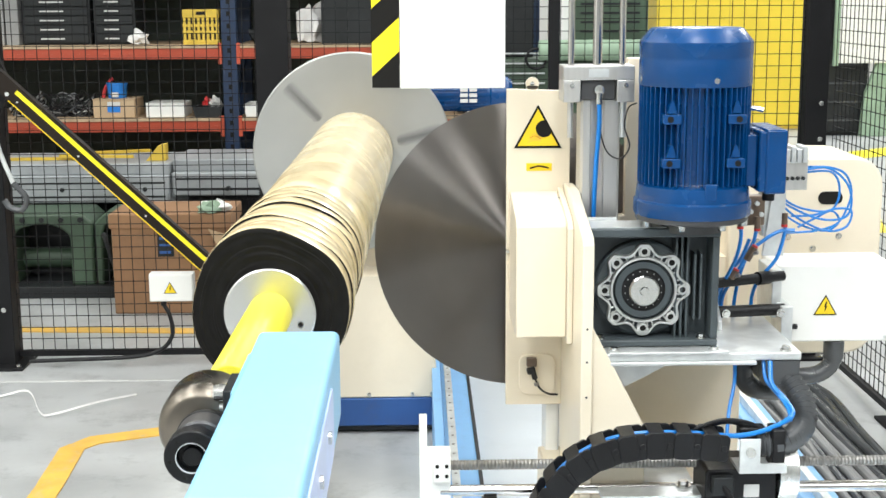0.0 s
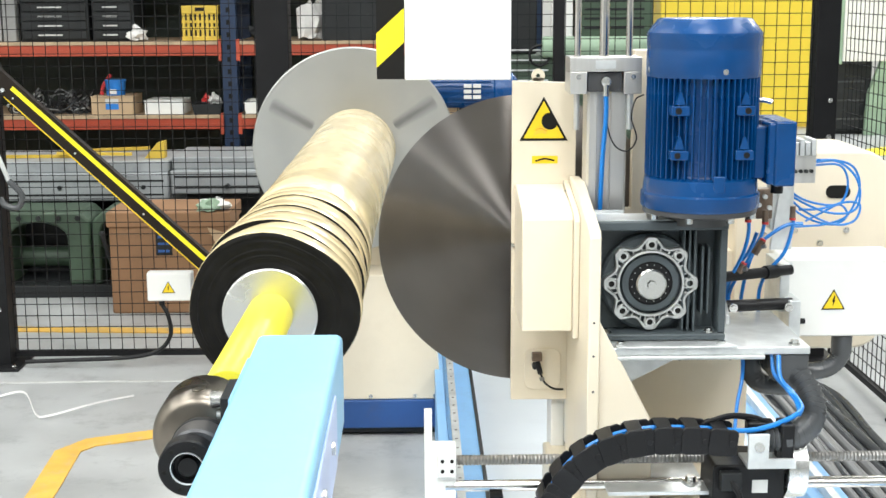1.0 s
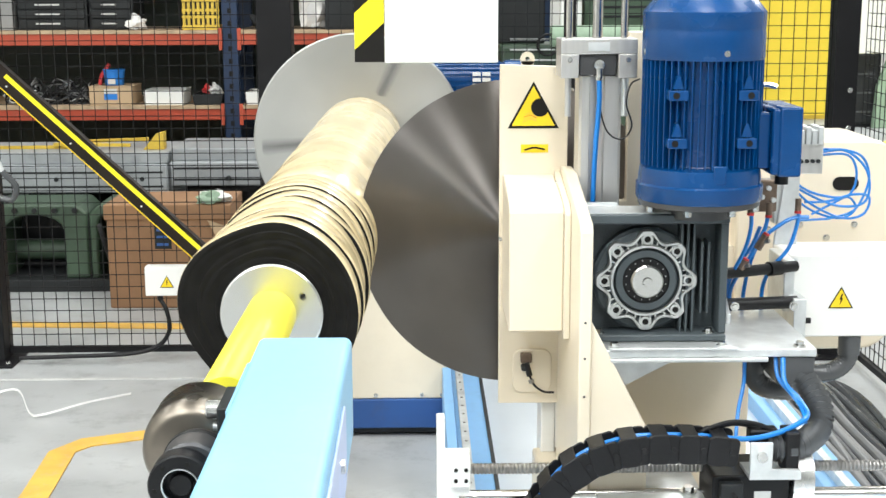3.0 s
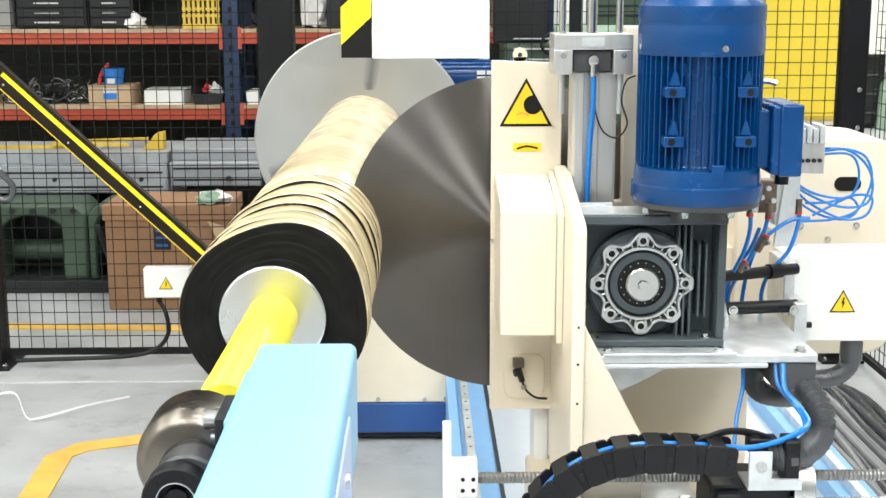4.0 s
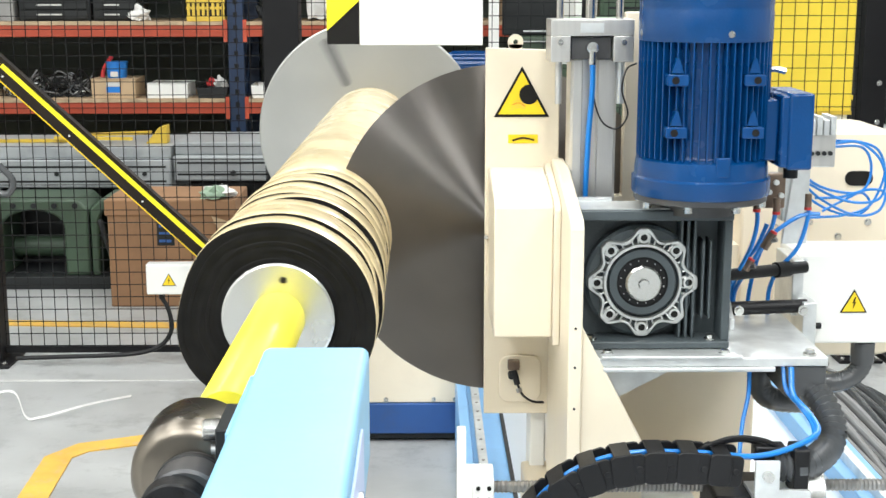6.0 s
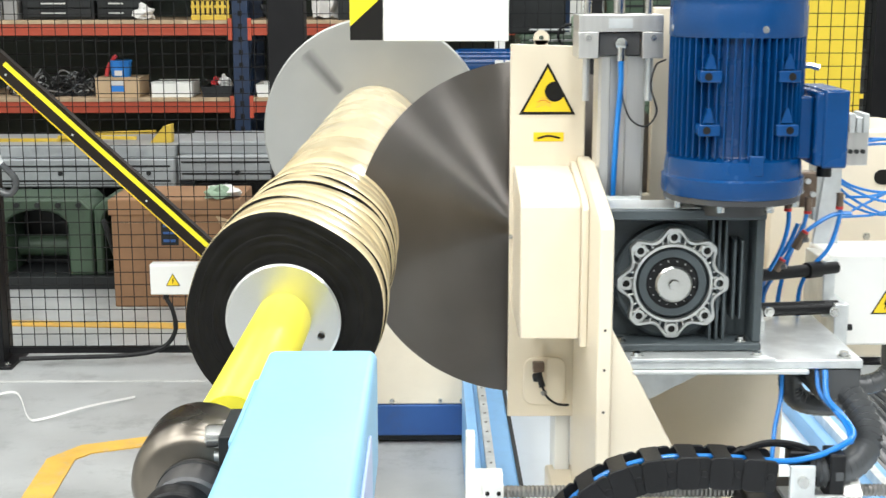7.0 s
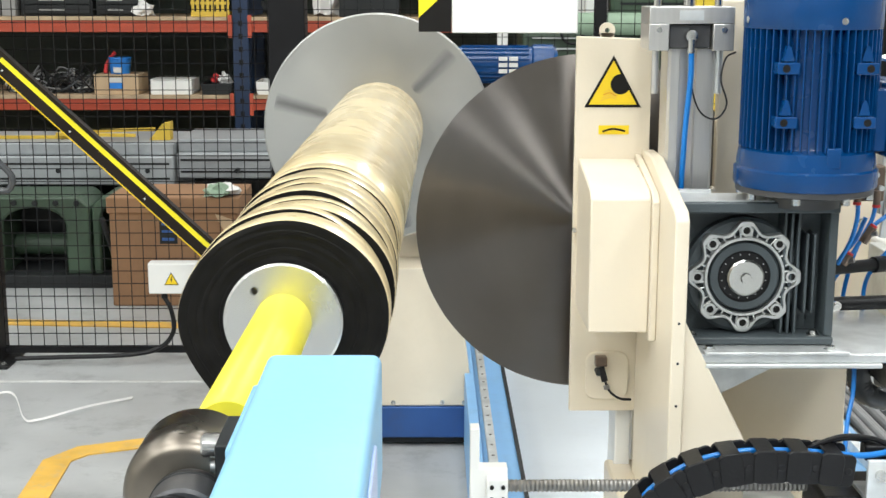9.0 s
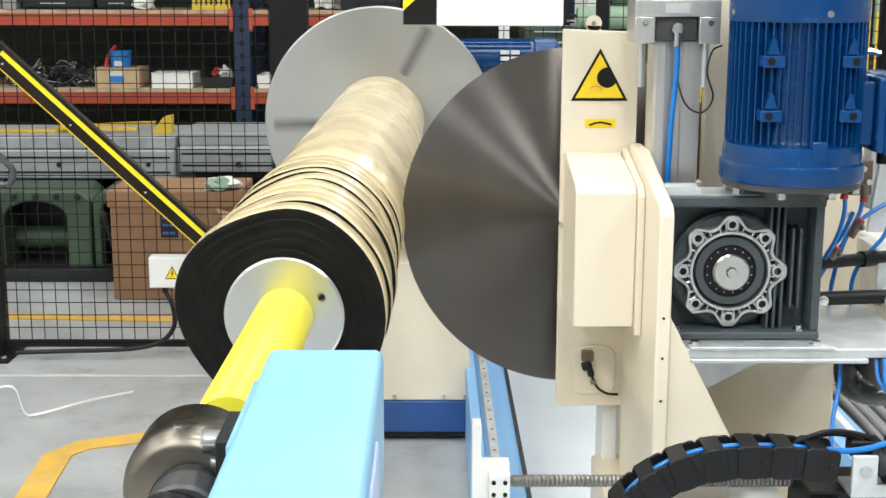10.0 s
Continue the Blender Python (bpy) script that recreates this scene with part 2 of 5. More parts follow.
def rod(p, q, r, seg=16, bm=None, mat=0):
    bm = bm or bmesh.new()
    p, q = Vector(p), Vector(q)
    d = (q - p).normalized()
    u = d.orthogonal().normalized()
    v = d.cross(u)
    ring = [[bm.verts.new(e + r * (math.cos(2 * math.pi * i / seg) * u + math.sin(2 * math.pi * i / seg) * v)) for i in range(seg)] for e in (p, q)]
    fs = [bm.faces.new(ring[0]), bm.faces.new(ring[1][::-1])]
    fs += [bm.faces.new((ring[0][i], ring[1][i], ring[1][(i + 1) % seg], ring[0][(i + 1) % seg])) for i in range(seg)]
    for f in fs:
        f.material_index = mat
    return bm


def spline(points, steps=8):
    pts = [Vector(p) for p in points]
    ext = [2 * pts[0] - pts[1]] + pts + [2 * pts[-1] - pts[-2]]
    out = []
    for i in range(1, len(ext) - 2):
        a, b, c, d = ext[i - 1:i + 3]
        for k in range(steps):
            t = k / steps
            out.append(0.5 * ((2 * b) + (c - a) * t + (2 * a - 5 * b + 4 * c - d) * t * t + (3 * b - a - 3 * c + d) * t ** 3))
    return out + [pts[-1]]


def tube(points, r, seg=8, steps=8, bm=None, ribs=0.0):
    """A hose through points; ribs: how far every second ring stands out."""
    bm = bm or bmesh.new()
    path = spline(points, steps)
    u = (path[1] - path[0]).orthogonal().normalized()
    rings = []
    for k, p in enumerate(path):
        d = (path[min(k + 1, len(path) - 1)] - path[max(k - 1, 0)]).normalized()
        u = (u - u.dot(d) * d).normalized()
        v = d.cross(u)
        rr = r * (1 + (ribs if k % 2 else 0))
        rings.append([bm.verts.new(p + rr * (math.cos(2 * math.pi * i / seg) * u + math.sin(2 * math.pi * i / seg) * v)) for i in range(seg)])
    for a, b in zip(rings, rings[1:]):
        for i in range(seg):
            bm.faces.new((a[i], b[i], b[(i + 1) % seg], a[(i + 1) % seg]))
    bm.faces.new(rings[0][::-1])
    bm.faces.new(rings[-1])
    return bm


def round_rect(x0, x1, z0, z1, r, n=5):
    out = []
    for cx, cz, a0 in ((x1 - r, z1 - r, 0), (x0 + r, z1 - r, 90), (x0 + r, z0 + r, 180), (x1 - r, z0 + r, 270)):
        for i in range(n + 1):
            a = radians(a0 + 90 * i / n)
            out.append((cx + r * math.cos(a), cz + r * math.sin(a)))
    return out


def bolt(name, p, axis, r, parent, mat=None, label=""):
    d = Vector({"x": (1, 0, 0), "y": (0, 1, 0), "z": (0, 0, 1)}[axis.strip("-")]) * (-1 if axis[0] == "-" else 1)
    p = Vector(p)
    bm = rod(p - d * 0.002, p + d * r * 0.35, r * 1.5, 14)
    rod(p + d * r * 0.35, p + d * r * 1.2, r, 6, bm)
    return part(name, bm, mat or STEEL, parent, label, smooth=False)


# ---- hall ----
def structure(name, bm, mat, label="", category=""):
    return tagged(part(name, bm, mat, None, smooth=False), label, category, "", "structure")


structure("floor", box(-7, 9, -5, 18, -0.2, 0), CONCRETE, "grey painted concrete workshop floor", "floor")
structure("wall_north", box(-7, 9, 18.0, 18.2, 0, 5.8), WALL, "plain plastered hall wall", "wall")
# Unseen wall, made dark so that the blade reflects less.
structure("wall_south", box(-7, 9, -5.2, -5, 0, 5.8), DARK_WALL, "unseen hall wall, darkened for the blade's reflections", "wall")
# West and east walls and the ceiling are unseen, added to close the hall.
structure("wall_west", box(-7.2, -7, -5, 18, 0, 5.8), WALL, "plain plastered hall wall", "wall")
structure("wall_east", box(9, 9.2, -5, 18, 0, 5.8), WALL, "plain plastered hall wall", "wall")
structure("ceiling", box(-7.2, 9.2, -5.2, 18.2, 5.8, 5.95), CEIL, "pale sheet metal hall ceiling", "ceiling")


def floor_line(points, w):
    bm = bmesh.new()
    lo, hi = [], []
    for i, p in enumerate(points):
        a, b = Vector(points[max(i - 1, 0)]), Vector(points[min(i + 1, len(points) - 1)])
        d = (b - a).normalized()
        nrm = Vector((-d.y, d.x)) * w / 2
        lo.append((p[0] + nrm.x, p[1] + nrm.y))
        hi.append((p[0] - nrm.x, p[1] - nrm.y))
    return prism(lo + hi[::-1], "z", 0.0, 0.004, bm)


structure("trim_line_near", floor_line([(-1.15, 3.0), (-1.16, 3.74), (-1.178, 4.10), (-1.12, 4.19), (-0.963, 4.253), (-0.50, 4.44), (-0.25, 4.54)], 0.09), FLOOR_YELLOW, "worn orange-yellow painted floor line", "floor line")
structure("trim_joint", box(-3.5, -0.45, 4.925, 4.945, 0.0, 0.003), JOINT, "pale filled joint in the concrete floor", "floor joint")
structure("trim_line_side", floor_line([(2.9, 8.2), (3.85, 12.0), (4.9, 12.7), (8.0, 13.2)], 0.45), TAPE_YELLOW, "bright yellow painted floor marking", "floor line")
structure("trim_line_far", floor_line([(-3.6, 6.45), (-1.85, 5.80), (-1.0, 5.74), (0.5, 5.70)], 0.09), FLOOR_YELLOW, "worn orange-yellow painted floor line", "floor line")


# ---- machine bed ----
def build_bed():
    bed = thing("machine_bed", (0.6, 3.0, 0), "long blue machine bed with steel tray between its rails", "machine bed")
    b = box(0.085, 0.115, 1.0, 4.9, 0.0, 0.245)
    box(0.115, 0.215, 1.0, 4.9, 0.16, 0.235, b)
    part("left_beam", b, RAIL_BLUE, bed, bevel=0.003)
    rail = prism([(0.128, 0.235), (0.150, 0.235), (0.150, 0.243), (0.144, 0.249), (0.150, 0.257), (0.150, 0.262), (0.128, 0.262), (0.128, 0.257), (0.134, 0.249), (0.128, 0.243)], "y", 1.0, 4.9)
    guide = part("guide_rail", rail, GALV, bed, "steel linear guide rail")
    for i in range(48):
        part("rail_screw", rod((0.139, 1.04 + 0.08 * i, 0.2615), (0.139, 1.04 + 0.08 * i, 0.2635), 0.004, 8), SCREW, guide)
    part("edge_seal", box(0.205, 0.215, 1.0, 4.9, 0.235, 0.243), DARK, bed)
    part("tray", box(0.215, 1.06, 1.0, 4.9, 0.17, 0.185), TRAY, bed, "light steel sheet tray")
    b = box(1.06, 1.16, 1.0, 4.9, 0.16, 0.235)
    box(1.13, 1.16, 1.0, 4.9, 0.0, 0.16, b)
    part("right_beam", b, RAIL_BLUE, bed, bevel=0.003)
    part("guide_rail", prism([(1.095, 0.235), (1.117, 0.235), (1.117, 0.262), (1.095, 0.262)], "y", 1.0, 4.9), GALV, bed, "steel linear guide rail")
    part("cable_channel", box(1.175, 1.20, 1.0, 4.9, 0.0, 0.12), GALV, bed)
    for yy in (1.3, 2.6, 3.9, 4.8):
        part("foot", box(0.09, 0.16, yy - 0.05, yy + 0.05, 0, 0.16), MID_BLUE, bed)
        part("foot", box(1.07, 1.125, yy - 0.05, yy + 0.05, 0, 0.16), MID_BLUE, bed)


build_bed()


def build_cables():
    rng = random.Random(4)
    lay = thing("cable_bundle", (1.42, 3.4, 0), "bundle of dark grey cables lying on the floor beside the bed", "cables")
    for i in range(14):
        x = 1.25 + 0.027 * i + rng.uniform(-0.01, 0.01)
        z = 0.014 + 0.016 * rng.randint(0, 2)
        pts = [(x + rng.uniform(-0.02, 0.02), y, z + (0.006 * rng.random())) for y in (1.2, 2.0, 2.8, 3.5, 4.1, 4.7)]
        pts.append((1.25 + 0.3 * rng.random(), 5.05, 0.02))
        part("cable", tube(pts, rng.uniform(0.012, 0.019), 10, 5), rng.choice([CABLE, CONDUIT, CABLE]), lay)


build_cables()


# ---- headstock with its face plate ----
AX, AZ = -0.227, 0.998
Y_NEAR, Y_CUT, Y_FAR = 1.99, 2.545, 4.28


def build_headstock():
    h = thing("headstock", (-0.12, 4.7, 0), "cream headstock pedestal on a blue base plate", "machine headstock")
    part("base", box(-0.42, 0.128, 4.22, 5.0, 0.033, 0.136), BASE_BLUE, h, "blue enamelled base", bevel=0.004)
    for x in (-0.38, 0.10):
        for y in (4.3, 4.9):
            part("levelling_foot", rod((x, y, 0), (x, y, 0.036), 0.035, 16), DARK, h)
    # Dark box puts the shadow gap under the base into colour.
    part("dark_gap_plinth", box(-0.40, 0.115, 4.24, 4.98, 0.012, 0.033), DARK, h)
    part("body", prism([(-0.36, 0.137), (0.108, 0.137), (0.030, 0.62), (0.004, 1.06), (-0.05, 1.14), (-0.34, 1.14), (-0.38, 1.06), (-0.37, 0.6)], "y", 4.40, 4.95), CREAM, h, "cream enamelled pedestal body", bevel=0.008)
    part("front_cover", prism([(-0.37, 0.137), (0.116, 0.137), (0.058, 0.56), (0.045, 0.585), (-0.35, 0.585), (-0.37, 0.56)], "y", 4.226, 4.40), CREAM, h, bevel=0.004)
    for x, z in ((-0.30, 0.149), (-0.1406, 0.149), (0.0149, 0.149), (0.085, 0.149)):
        bolt("cover_screw", (x, 4.225, z), "-y", 0.005, h)
    part("spindle_housing", lathe([(0.13, 0), (0.14, 0.01), (0.14, 0.09), (0.0, 0.09)], (AX + 0.042, 4.32, AZ + 0.017), "y", 40), DARK, h)
    part("blue_latch", box(-0.055, -0.037, 4.33, 4.385, 0.60, 0.70), MID_BLUE, h, "small blue latch plate", bevel=0.002)
    m = thing("geared_motor", (0.14, 4.62, 1.12), "small blue ribbed electric motor on the headstock", "electric motor")
    part("bracket", box(-0.05, 0.14, 4.50, 4.74, 1.10, 1.125), DARK, m)
    part("housing", lathe([(0.0, 0.0), (0.05, 0.0), (0.058, 0.01), (0.058, 0.25), (0.066, 0.255), (0.066, 0.32), (0.05, 0.335), (0, 0.335)], (0.06, 4.62, 1.19), "x", 40), MOTOR_BLUE, m)
    for i in range(20):
        a = 2 * math.pi * i / 20
        part("fin", rod((0.08, 4.62 + 0.060 * math.sin(a), 1.19 + 0.060 * math.cos(a)), (0.30, 4.62 + 0.060 * math.sin(a), 1.19 + 0.060 * math.cos(a)), 0.0035, 4), MOTOR_BLUE, m)
    # Two columns of pale louvre marks on the housing.
    for i in range(2):
        for k in range(3):
            part("louvre_mark", box(0.20 + 0.034 * i, 0.228 + 0.034 * i, 4.546, 4.552, 1.165 + 0.020 * k, 1.178 + 0.020 * k), BAR, m, "pale louvre mark")


build_headstock()


def build_log():
    """The wound roll on its shaft; it turns as one."""
    rng = random.Random(11)
    log = thing("tape_log", (AX, Y_NEAR, AZ), "golden-wrapped log of black tape on a yellow shaft, partly slit", "roll")
    R = 0.141

    def lobes(k):
        a1, a2, a3 = rng.uniform(0, 6.3), rng.uniform(0, 6.3), rng.uniform(0, 6.3)
        return lambda a: 1 + k * math.cos(a - a1) * 0.5 + k * 0.6 * math.cos(2 * a - a2) + k * 0.45 * math.cos(3 * a - a3) + k * 0.16 * math.cos(7 * a - a1)

    def hump(a, at, width):
        return math.exp(-((math.degrees(a) - at + 180) % 360 - 180) ** 2 / width ** 2)

    def slack(a):
        """How the loose near end sags out of round."""
        return 0.085 * hump(a, 338, 36) - 0.030 * hump(a, 122, 42) + 0.045 * hump(a, 62, 30) - 0.022 * hump(a, 20, 24) + 0.030 * hump(a, 230, 34)

    # slit rings: neighbours touch, but for crescent gaps; the first shows the layered black face
    n, seg = 10, 96
    w = (Y_CUT - Y_NEAR) / n
    bounds = [lambda a: 0.0]
    gaps = []
    for i in range(1, n + 1):
        t, ph, ph2 = rng.uniform(0.004, 0.0085) if i < n else 0.0, rng.uniform(0, 6.3), rng.uniform(0, 6.3)
        bounds.append(lambda a, t=t, ph=ph, ph2=ph2: t * math.cos(a - ph) + 0.3 * t * math.cos(2 * a - ph2))
        at = [(rng.uniform(0, 360), rng.uniform(26, 50), rng.uniform(0.007, 0.0165)) for _ in range(3)]
        gaps.append(lambda a, at=at: max(0.0004, sum(g * hump(a, c, u) for c, u, g in at) - 0.0022))
    for i in range(n):
        bm = bmesh.new()
        swell, own = 0.9 ** i, lobes(0.020)
        ex, ez = (0.0, 0.0) if i == 0 else (rng.uniform(-0.0038, 0.0038), rng.uniform(-0.0038, 0.0038))
        rows = []
        for j in range(seg):
            a = 2 * math.pi * j / seg
            r = R * (1.022 - 0.002 * i) * (own(a) + slack(a) * swell)
            y0 = Y_NEAR + i * w + bounds[i](a) + (gaps[i - 1](a) if i else 0.0)
            y1 = Y_NEAR + (i + 1) * w + bounds[i + 1](a)
            edge = [(0.040 if i == 0 else 0.100, y0 + 0.003)]
            if i == 0:
                # wound layers, some standing proud
                for k in range(15):
                    q = 0.064 + (r - 0.068) * k / 15
                    step = 0.0016 * ((k * 7) % 5) / 4 * (0.6 + 0.4 * math.sin(3 * a + k))
                    edge += [(q, y0 - step), (q + (r - 0.068) / 15 * 0.8, y0 - step)]
            edge += [(r - 0.003, y0), (r - 0.0008, y0 + 0.0006), (r, y0 + 0.0030), (r, y1 - 0.0030), (r - 0.0015, y1), (0.100, y1)]
            rows.append([bm.verts.new((AX + ex + q * math.sin(a), y, AZ + ez + q * math.cos(a))) for q, y in edge])
        m = len(rows[0])
        for j in range(seg):
            p, q = rows[j], rows[(j + 1) % seg]
            for k in range(m - 1):
                bm.faces.new((p[k], p[k + 1], q[k + 1], q[k])).material_index = 1 if k in (m - 5, m - 4, m - 3) else 0
        part("slit_ring", bm, [RUBBER, KRAFT], log, "slit ring of black tape with golden outer wrap")
    prof = [(0.04, 0), (R - 0.002, 0), (R, 0.003)]
    L = Y_FAR - Y_CUT
    for k in range(1, 12):
        prof.append((R * (1 + 0.004 * math.sin(k * 1.9)), L * k / 12))
    prof += [(R, L - 0.003), (0.04, L)]
    part("uncut_roll", lathe(prof, (AX, Y_CUT, AZ), "y", 96, mats=[0] + [1] * (len(prof) - 3) + [0], wobble=lobes(0.007)), [RUBBER, KRAFT], log, "uncut roll in golden wrap")
    # dark lining seen in the gaps between the rings
    part("core_layers", lathe([(0.110, Y_NEAR + 0.03), (0.110, Y_CUT)], (AX, 0, AZ), "y", 48), RUBBER, log)
    part("end_plate", lathe([(0.0395, -0.014), (0.080, -0.014), (0.0832, -0.0115), (0.0832, 0.002), (0.0395, 0.002)], (AX, Y_NEAR, AZ), "y", 72), STEEL, log, "turned steel end plate")
    a = radians(110)
    p = Vector((AX + 0.059 * math.sin(a), Y_NEAR - 0.0145, AZ + 0.059 * math.cos(a)))
    part("set_hole", rod(p, p + Vector((0, 0.003, 0)), 0.0055, 16), INK_AND_HOLES, log, "dark set-screw hole")
    part("shaft", lathe([(0, -0.470), (0.037, -0.470), (0.040, -0.465), (0.040, 0.0), (0.040, 2.3)], (AX, Y_NEAR, AZ), "y", 48), YELLOW, log, "yellow enamelled shaft")
    # face plate at the far end
    part("face_plate", lathe([(0.0, 0.0), (0.345, 0.0), (0.350, 0.004), (0.350, 0.016), (0.0, 0.016)], (AX, Y_FAR, AZ), "y", 128), FLANGE, log, "large satin steel face plate")
    # Bars just proud of the plate, coloured as the shade in recessed slots.
    for d in (316, 76, 196):
        a = radians(d)
        bm = prism(round_rect(-0.014, 0.014, 0.16, 0.325, 0.0135), "y", -0.0015, 0.004)
        bmesh.ops.transform(bm, matrix=Matrix.Translation((AX, Y_FAR, AZ)) @ Matrix.Rotation(a, 4, "Y"), verts=bm.verts)
        part("slot_shade", bm, SLOT, log, "dark bar for the shade of a radial slot")
    return log


LOG = build_log()


def build_arm():
    arm = thing("support_arm", (-0.13, 1.2, 0), "light blue box-section support arm beside the shaft", "machine arm")
    part("beam", prism(round_rect(-0.190, -0.073, 0.955, 1.088, 0.010), "y", 0.30, 1.50), SKY_BLUE, arm, "light blue enamelled beam", bevel=0.003)
    part("side_cover", prism(round_rect(0.50, 1.30, 0.975, 1.066, 0.012), "x", -0.073, -0.070), LAVENDER, arm, "pale lavender cover panel", bevel=0.001)
    for yy in (0.9, 1.05, 1.2):
        part("panel_stud", rod((-0.071, yy, 1.03), (-0.066, yy, 1.03), 0.008, 12), STEEL, arm)
    part("pedestal", box(-0.185, -0.078, 0.32, 0.50, 0.0, 0.955), SKY_BLUE, arm, bevel=0.004)
    part("pivot_block", box(-0.204, -0.190, 1.30, 1.49, 1.00, 1.060), SKY_BLUE, arm, "light blue pivot block", bevel=0.004)
    part("clamp", box(-0.219, -0.204, 1.335, 1.42, 1.010, 1.050), DARK, arm, bevel=0.002)
    part("clamp_screw", lathe([(0, 0.0), (0.010, 0.0), (0.0115, 0.002), (0.0115, 0.018), (0, 0.018)], (-0.237, 1.375, 1.0360), "x", 24), STEEL, arm, "bright clamp screw")
    part("clamp_pin", rod((-0.230, 1.38, 1.014), (-0.216, 1.38, 1.014), 0.0055, 14), GALV, arm)
    # domed chrome drum, with its motor and bearing nose before it
    part("drive_drum", lathe([(0, 0.026), (0.046, 0.026), (0.055, 0.030), (0.0605, 0.038), (0.0625, 0.050), (0.0625, 0.112), (0.060, 0.118), (0, 0.118)], (-0.256, 1.352, 0.980), "y", 72), DRUM, arm, "domed chromed drum")
    part("motor_body", lathe([(0, 0), (0.036, 0), (0.039, 0.003), (0.039, 0.075), (0, 0.075)], (-0.249, 1.325, 0.973), "y", 48), NOSE_GREY, arm, "dark grey motor barrel")
    part("barrel_band", lathe([(0.0392, 0.040), (0.0402, 0.041), (0.0402, 0.047), (0.0392, 0.048)], (-0.249, 1.325, 0.973), "y", 48), DARK, arm)
    nose = part("bearing_nose", lathe([(0, 0.012), (0.019, 0.012), (0.0195, 0.003), (0.0215, 0.003), (0.0215, 0.0), (0.0350, 0.0), (0.0368, 0.002), (0.0368, 0.028), (0, 0.028)], (-0.257, 1.300, 0.970), "y", 48), BLACK, arm, "black bearing housing")
    part("bearing_ring", lathe([(0.0202, 0.0), (0.0211, 0.0), (0.0211, 0.004), (0.0202, 0.004)], (-0.257, 1.2985, 0.970), "y", 40), GALV, nose, "thin bright ring")
    part("shaft_stub", lathe([(0, 0.004), (0.012, 0.004), (0.013, 0.006), (0.013, 0.012), (0, 0.012)], (-0.257, 1.300, 0.970), "y", 32), BLACK, nose)
    for k in range(6):
        a = radians(60 * k + 20)
        p = Vector((-0.257 + 0.0285 * math.sin(a), 1.2992, 0.970 + 0.0285 * math.cos(a)))
        part("screw_hole", rod(p, p + Vector((0, 0.002, 0)), 0.0026, 10), INK_AND_HOLES, nose)


build_arm()


# ---- blade carriage ----
BX, BY, BZ = 0.157, 2.60, 1.012
MX, MY = 0.468, 2.25


def hazard_panel(parent):
    """Front panel with slanting yellow and black bands at its edge."""
    z0, z1 = 1.375, 1.72
    part("front_panel", box(-0.098, 0.114, 2.398, 2.42, z0, z1), WHITE, parent, "plain white panel", bevel=0.002)
    strip = part("hazard_strip", box(-0.154, -0.099, 2.399, 2.41, z0 + 0.002, z1), INK_AND_HOLES, parent, "black and yellow hazard strip")
    h = 0.067
    for k in range(-1, 4):
        a = z0 + 0.025 + k * 2 * h
        poly = [(-0.154, a), (-0.099, a + 0.050), (-0.099, a + 0.050 + h), (-0.154, a + h)]
        poly = [(x, min(max(z, z0 + 0.002), z1)) for x, z in poly]
        if max(z for _, z in poly) - min(z for _, z in poly) > 0.02:
            part("yellow_band", prism(poly, "y", 2.3975, 2.3992), TAPE_YELLOW, strip, "yellow band", smooth=False)
    part("panel_bracket", box(0.06, 0.26, 2.42, 2.44, 1.62, 1.66), CREAM, parent)
    part("rod_clamp", box(0.225, 0.372, 2.37, 2.44, 1.66, 1.70), ALU, parent)


def triangle_sign(parent, cx, cz, w, h, y, symbol):
    sign = part("warning_triangle", prism([(cx - w / 2, cz), (cx + w / 2, cz), (cx, cz + h)], "y", y - 0.001, y), INK_AND_HOLES, parent, "black-edged yellow warning triangle", smooth=False)
    s = 0.84
    part("yellow_field", prism([(cx - w / 2 * s, cz + h * 0.055), (cx + w / 2 * s, cz + h * 0.055), (cx, cz + h * 0.90)], "y", y - 0.0016, y - 0.001), SIGN_YELLOW, sign, smooth=False)
    if symbol == "blade":
        disc = [(cx + 0.013 + 0.018 * math.cos(a), cz + 0.041 + 0.018 * math.sin(a)) for a in [2 * math.pi * i / 24 for i in range(24)]]
        disc = [(min(x, cx + w / 2 * s * (1 - (z - cz - h * 0.055) / (h * 0.845))), z) for x, z in disc]
        part("blade_symbol", prism(disc, "y", y - 0.0022, y - 0.0016), INK_AND_HOLES, sign, smooth=False)
        for k in range(4):
            part("finger_line", tube([(cx - 0.022 + 0.002 * k, y - 0.0018, cz + 0.012 + 0.005 * k), (cx - 0.006, y - 0.0018, cz + 0.018 + 0.004 * k), (cx + 0.006, y - 0.0018, cz + 0.014 + 0.003 * k)], 0.0006, 5, 4), RED if k == 2 else FLOOR_YELLOW, sign)
    else:
        k = w / 0.045
        part("bolt_symbol", prism([(cx + 0.001 * k, cz + 0.027 * k), (cx - 0.003 * k, cz + 0.016 * k), (cx - 0.0005 * k, cz + 0.0165 * k), (cx - 0.002 * k, cz + 0.006 * k), (cx + 0.0035 * k, cz + 0.0185 * k), (cx + 0.001 * k, cz + 0.018 * k), (cx + 0.003 * k, cz + 0.027 * k)], "y", y - 0.0022, y - 0.0016), INK_AND_HOLES, sign, smooth=False)


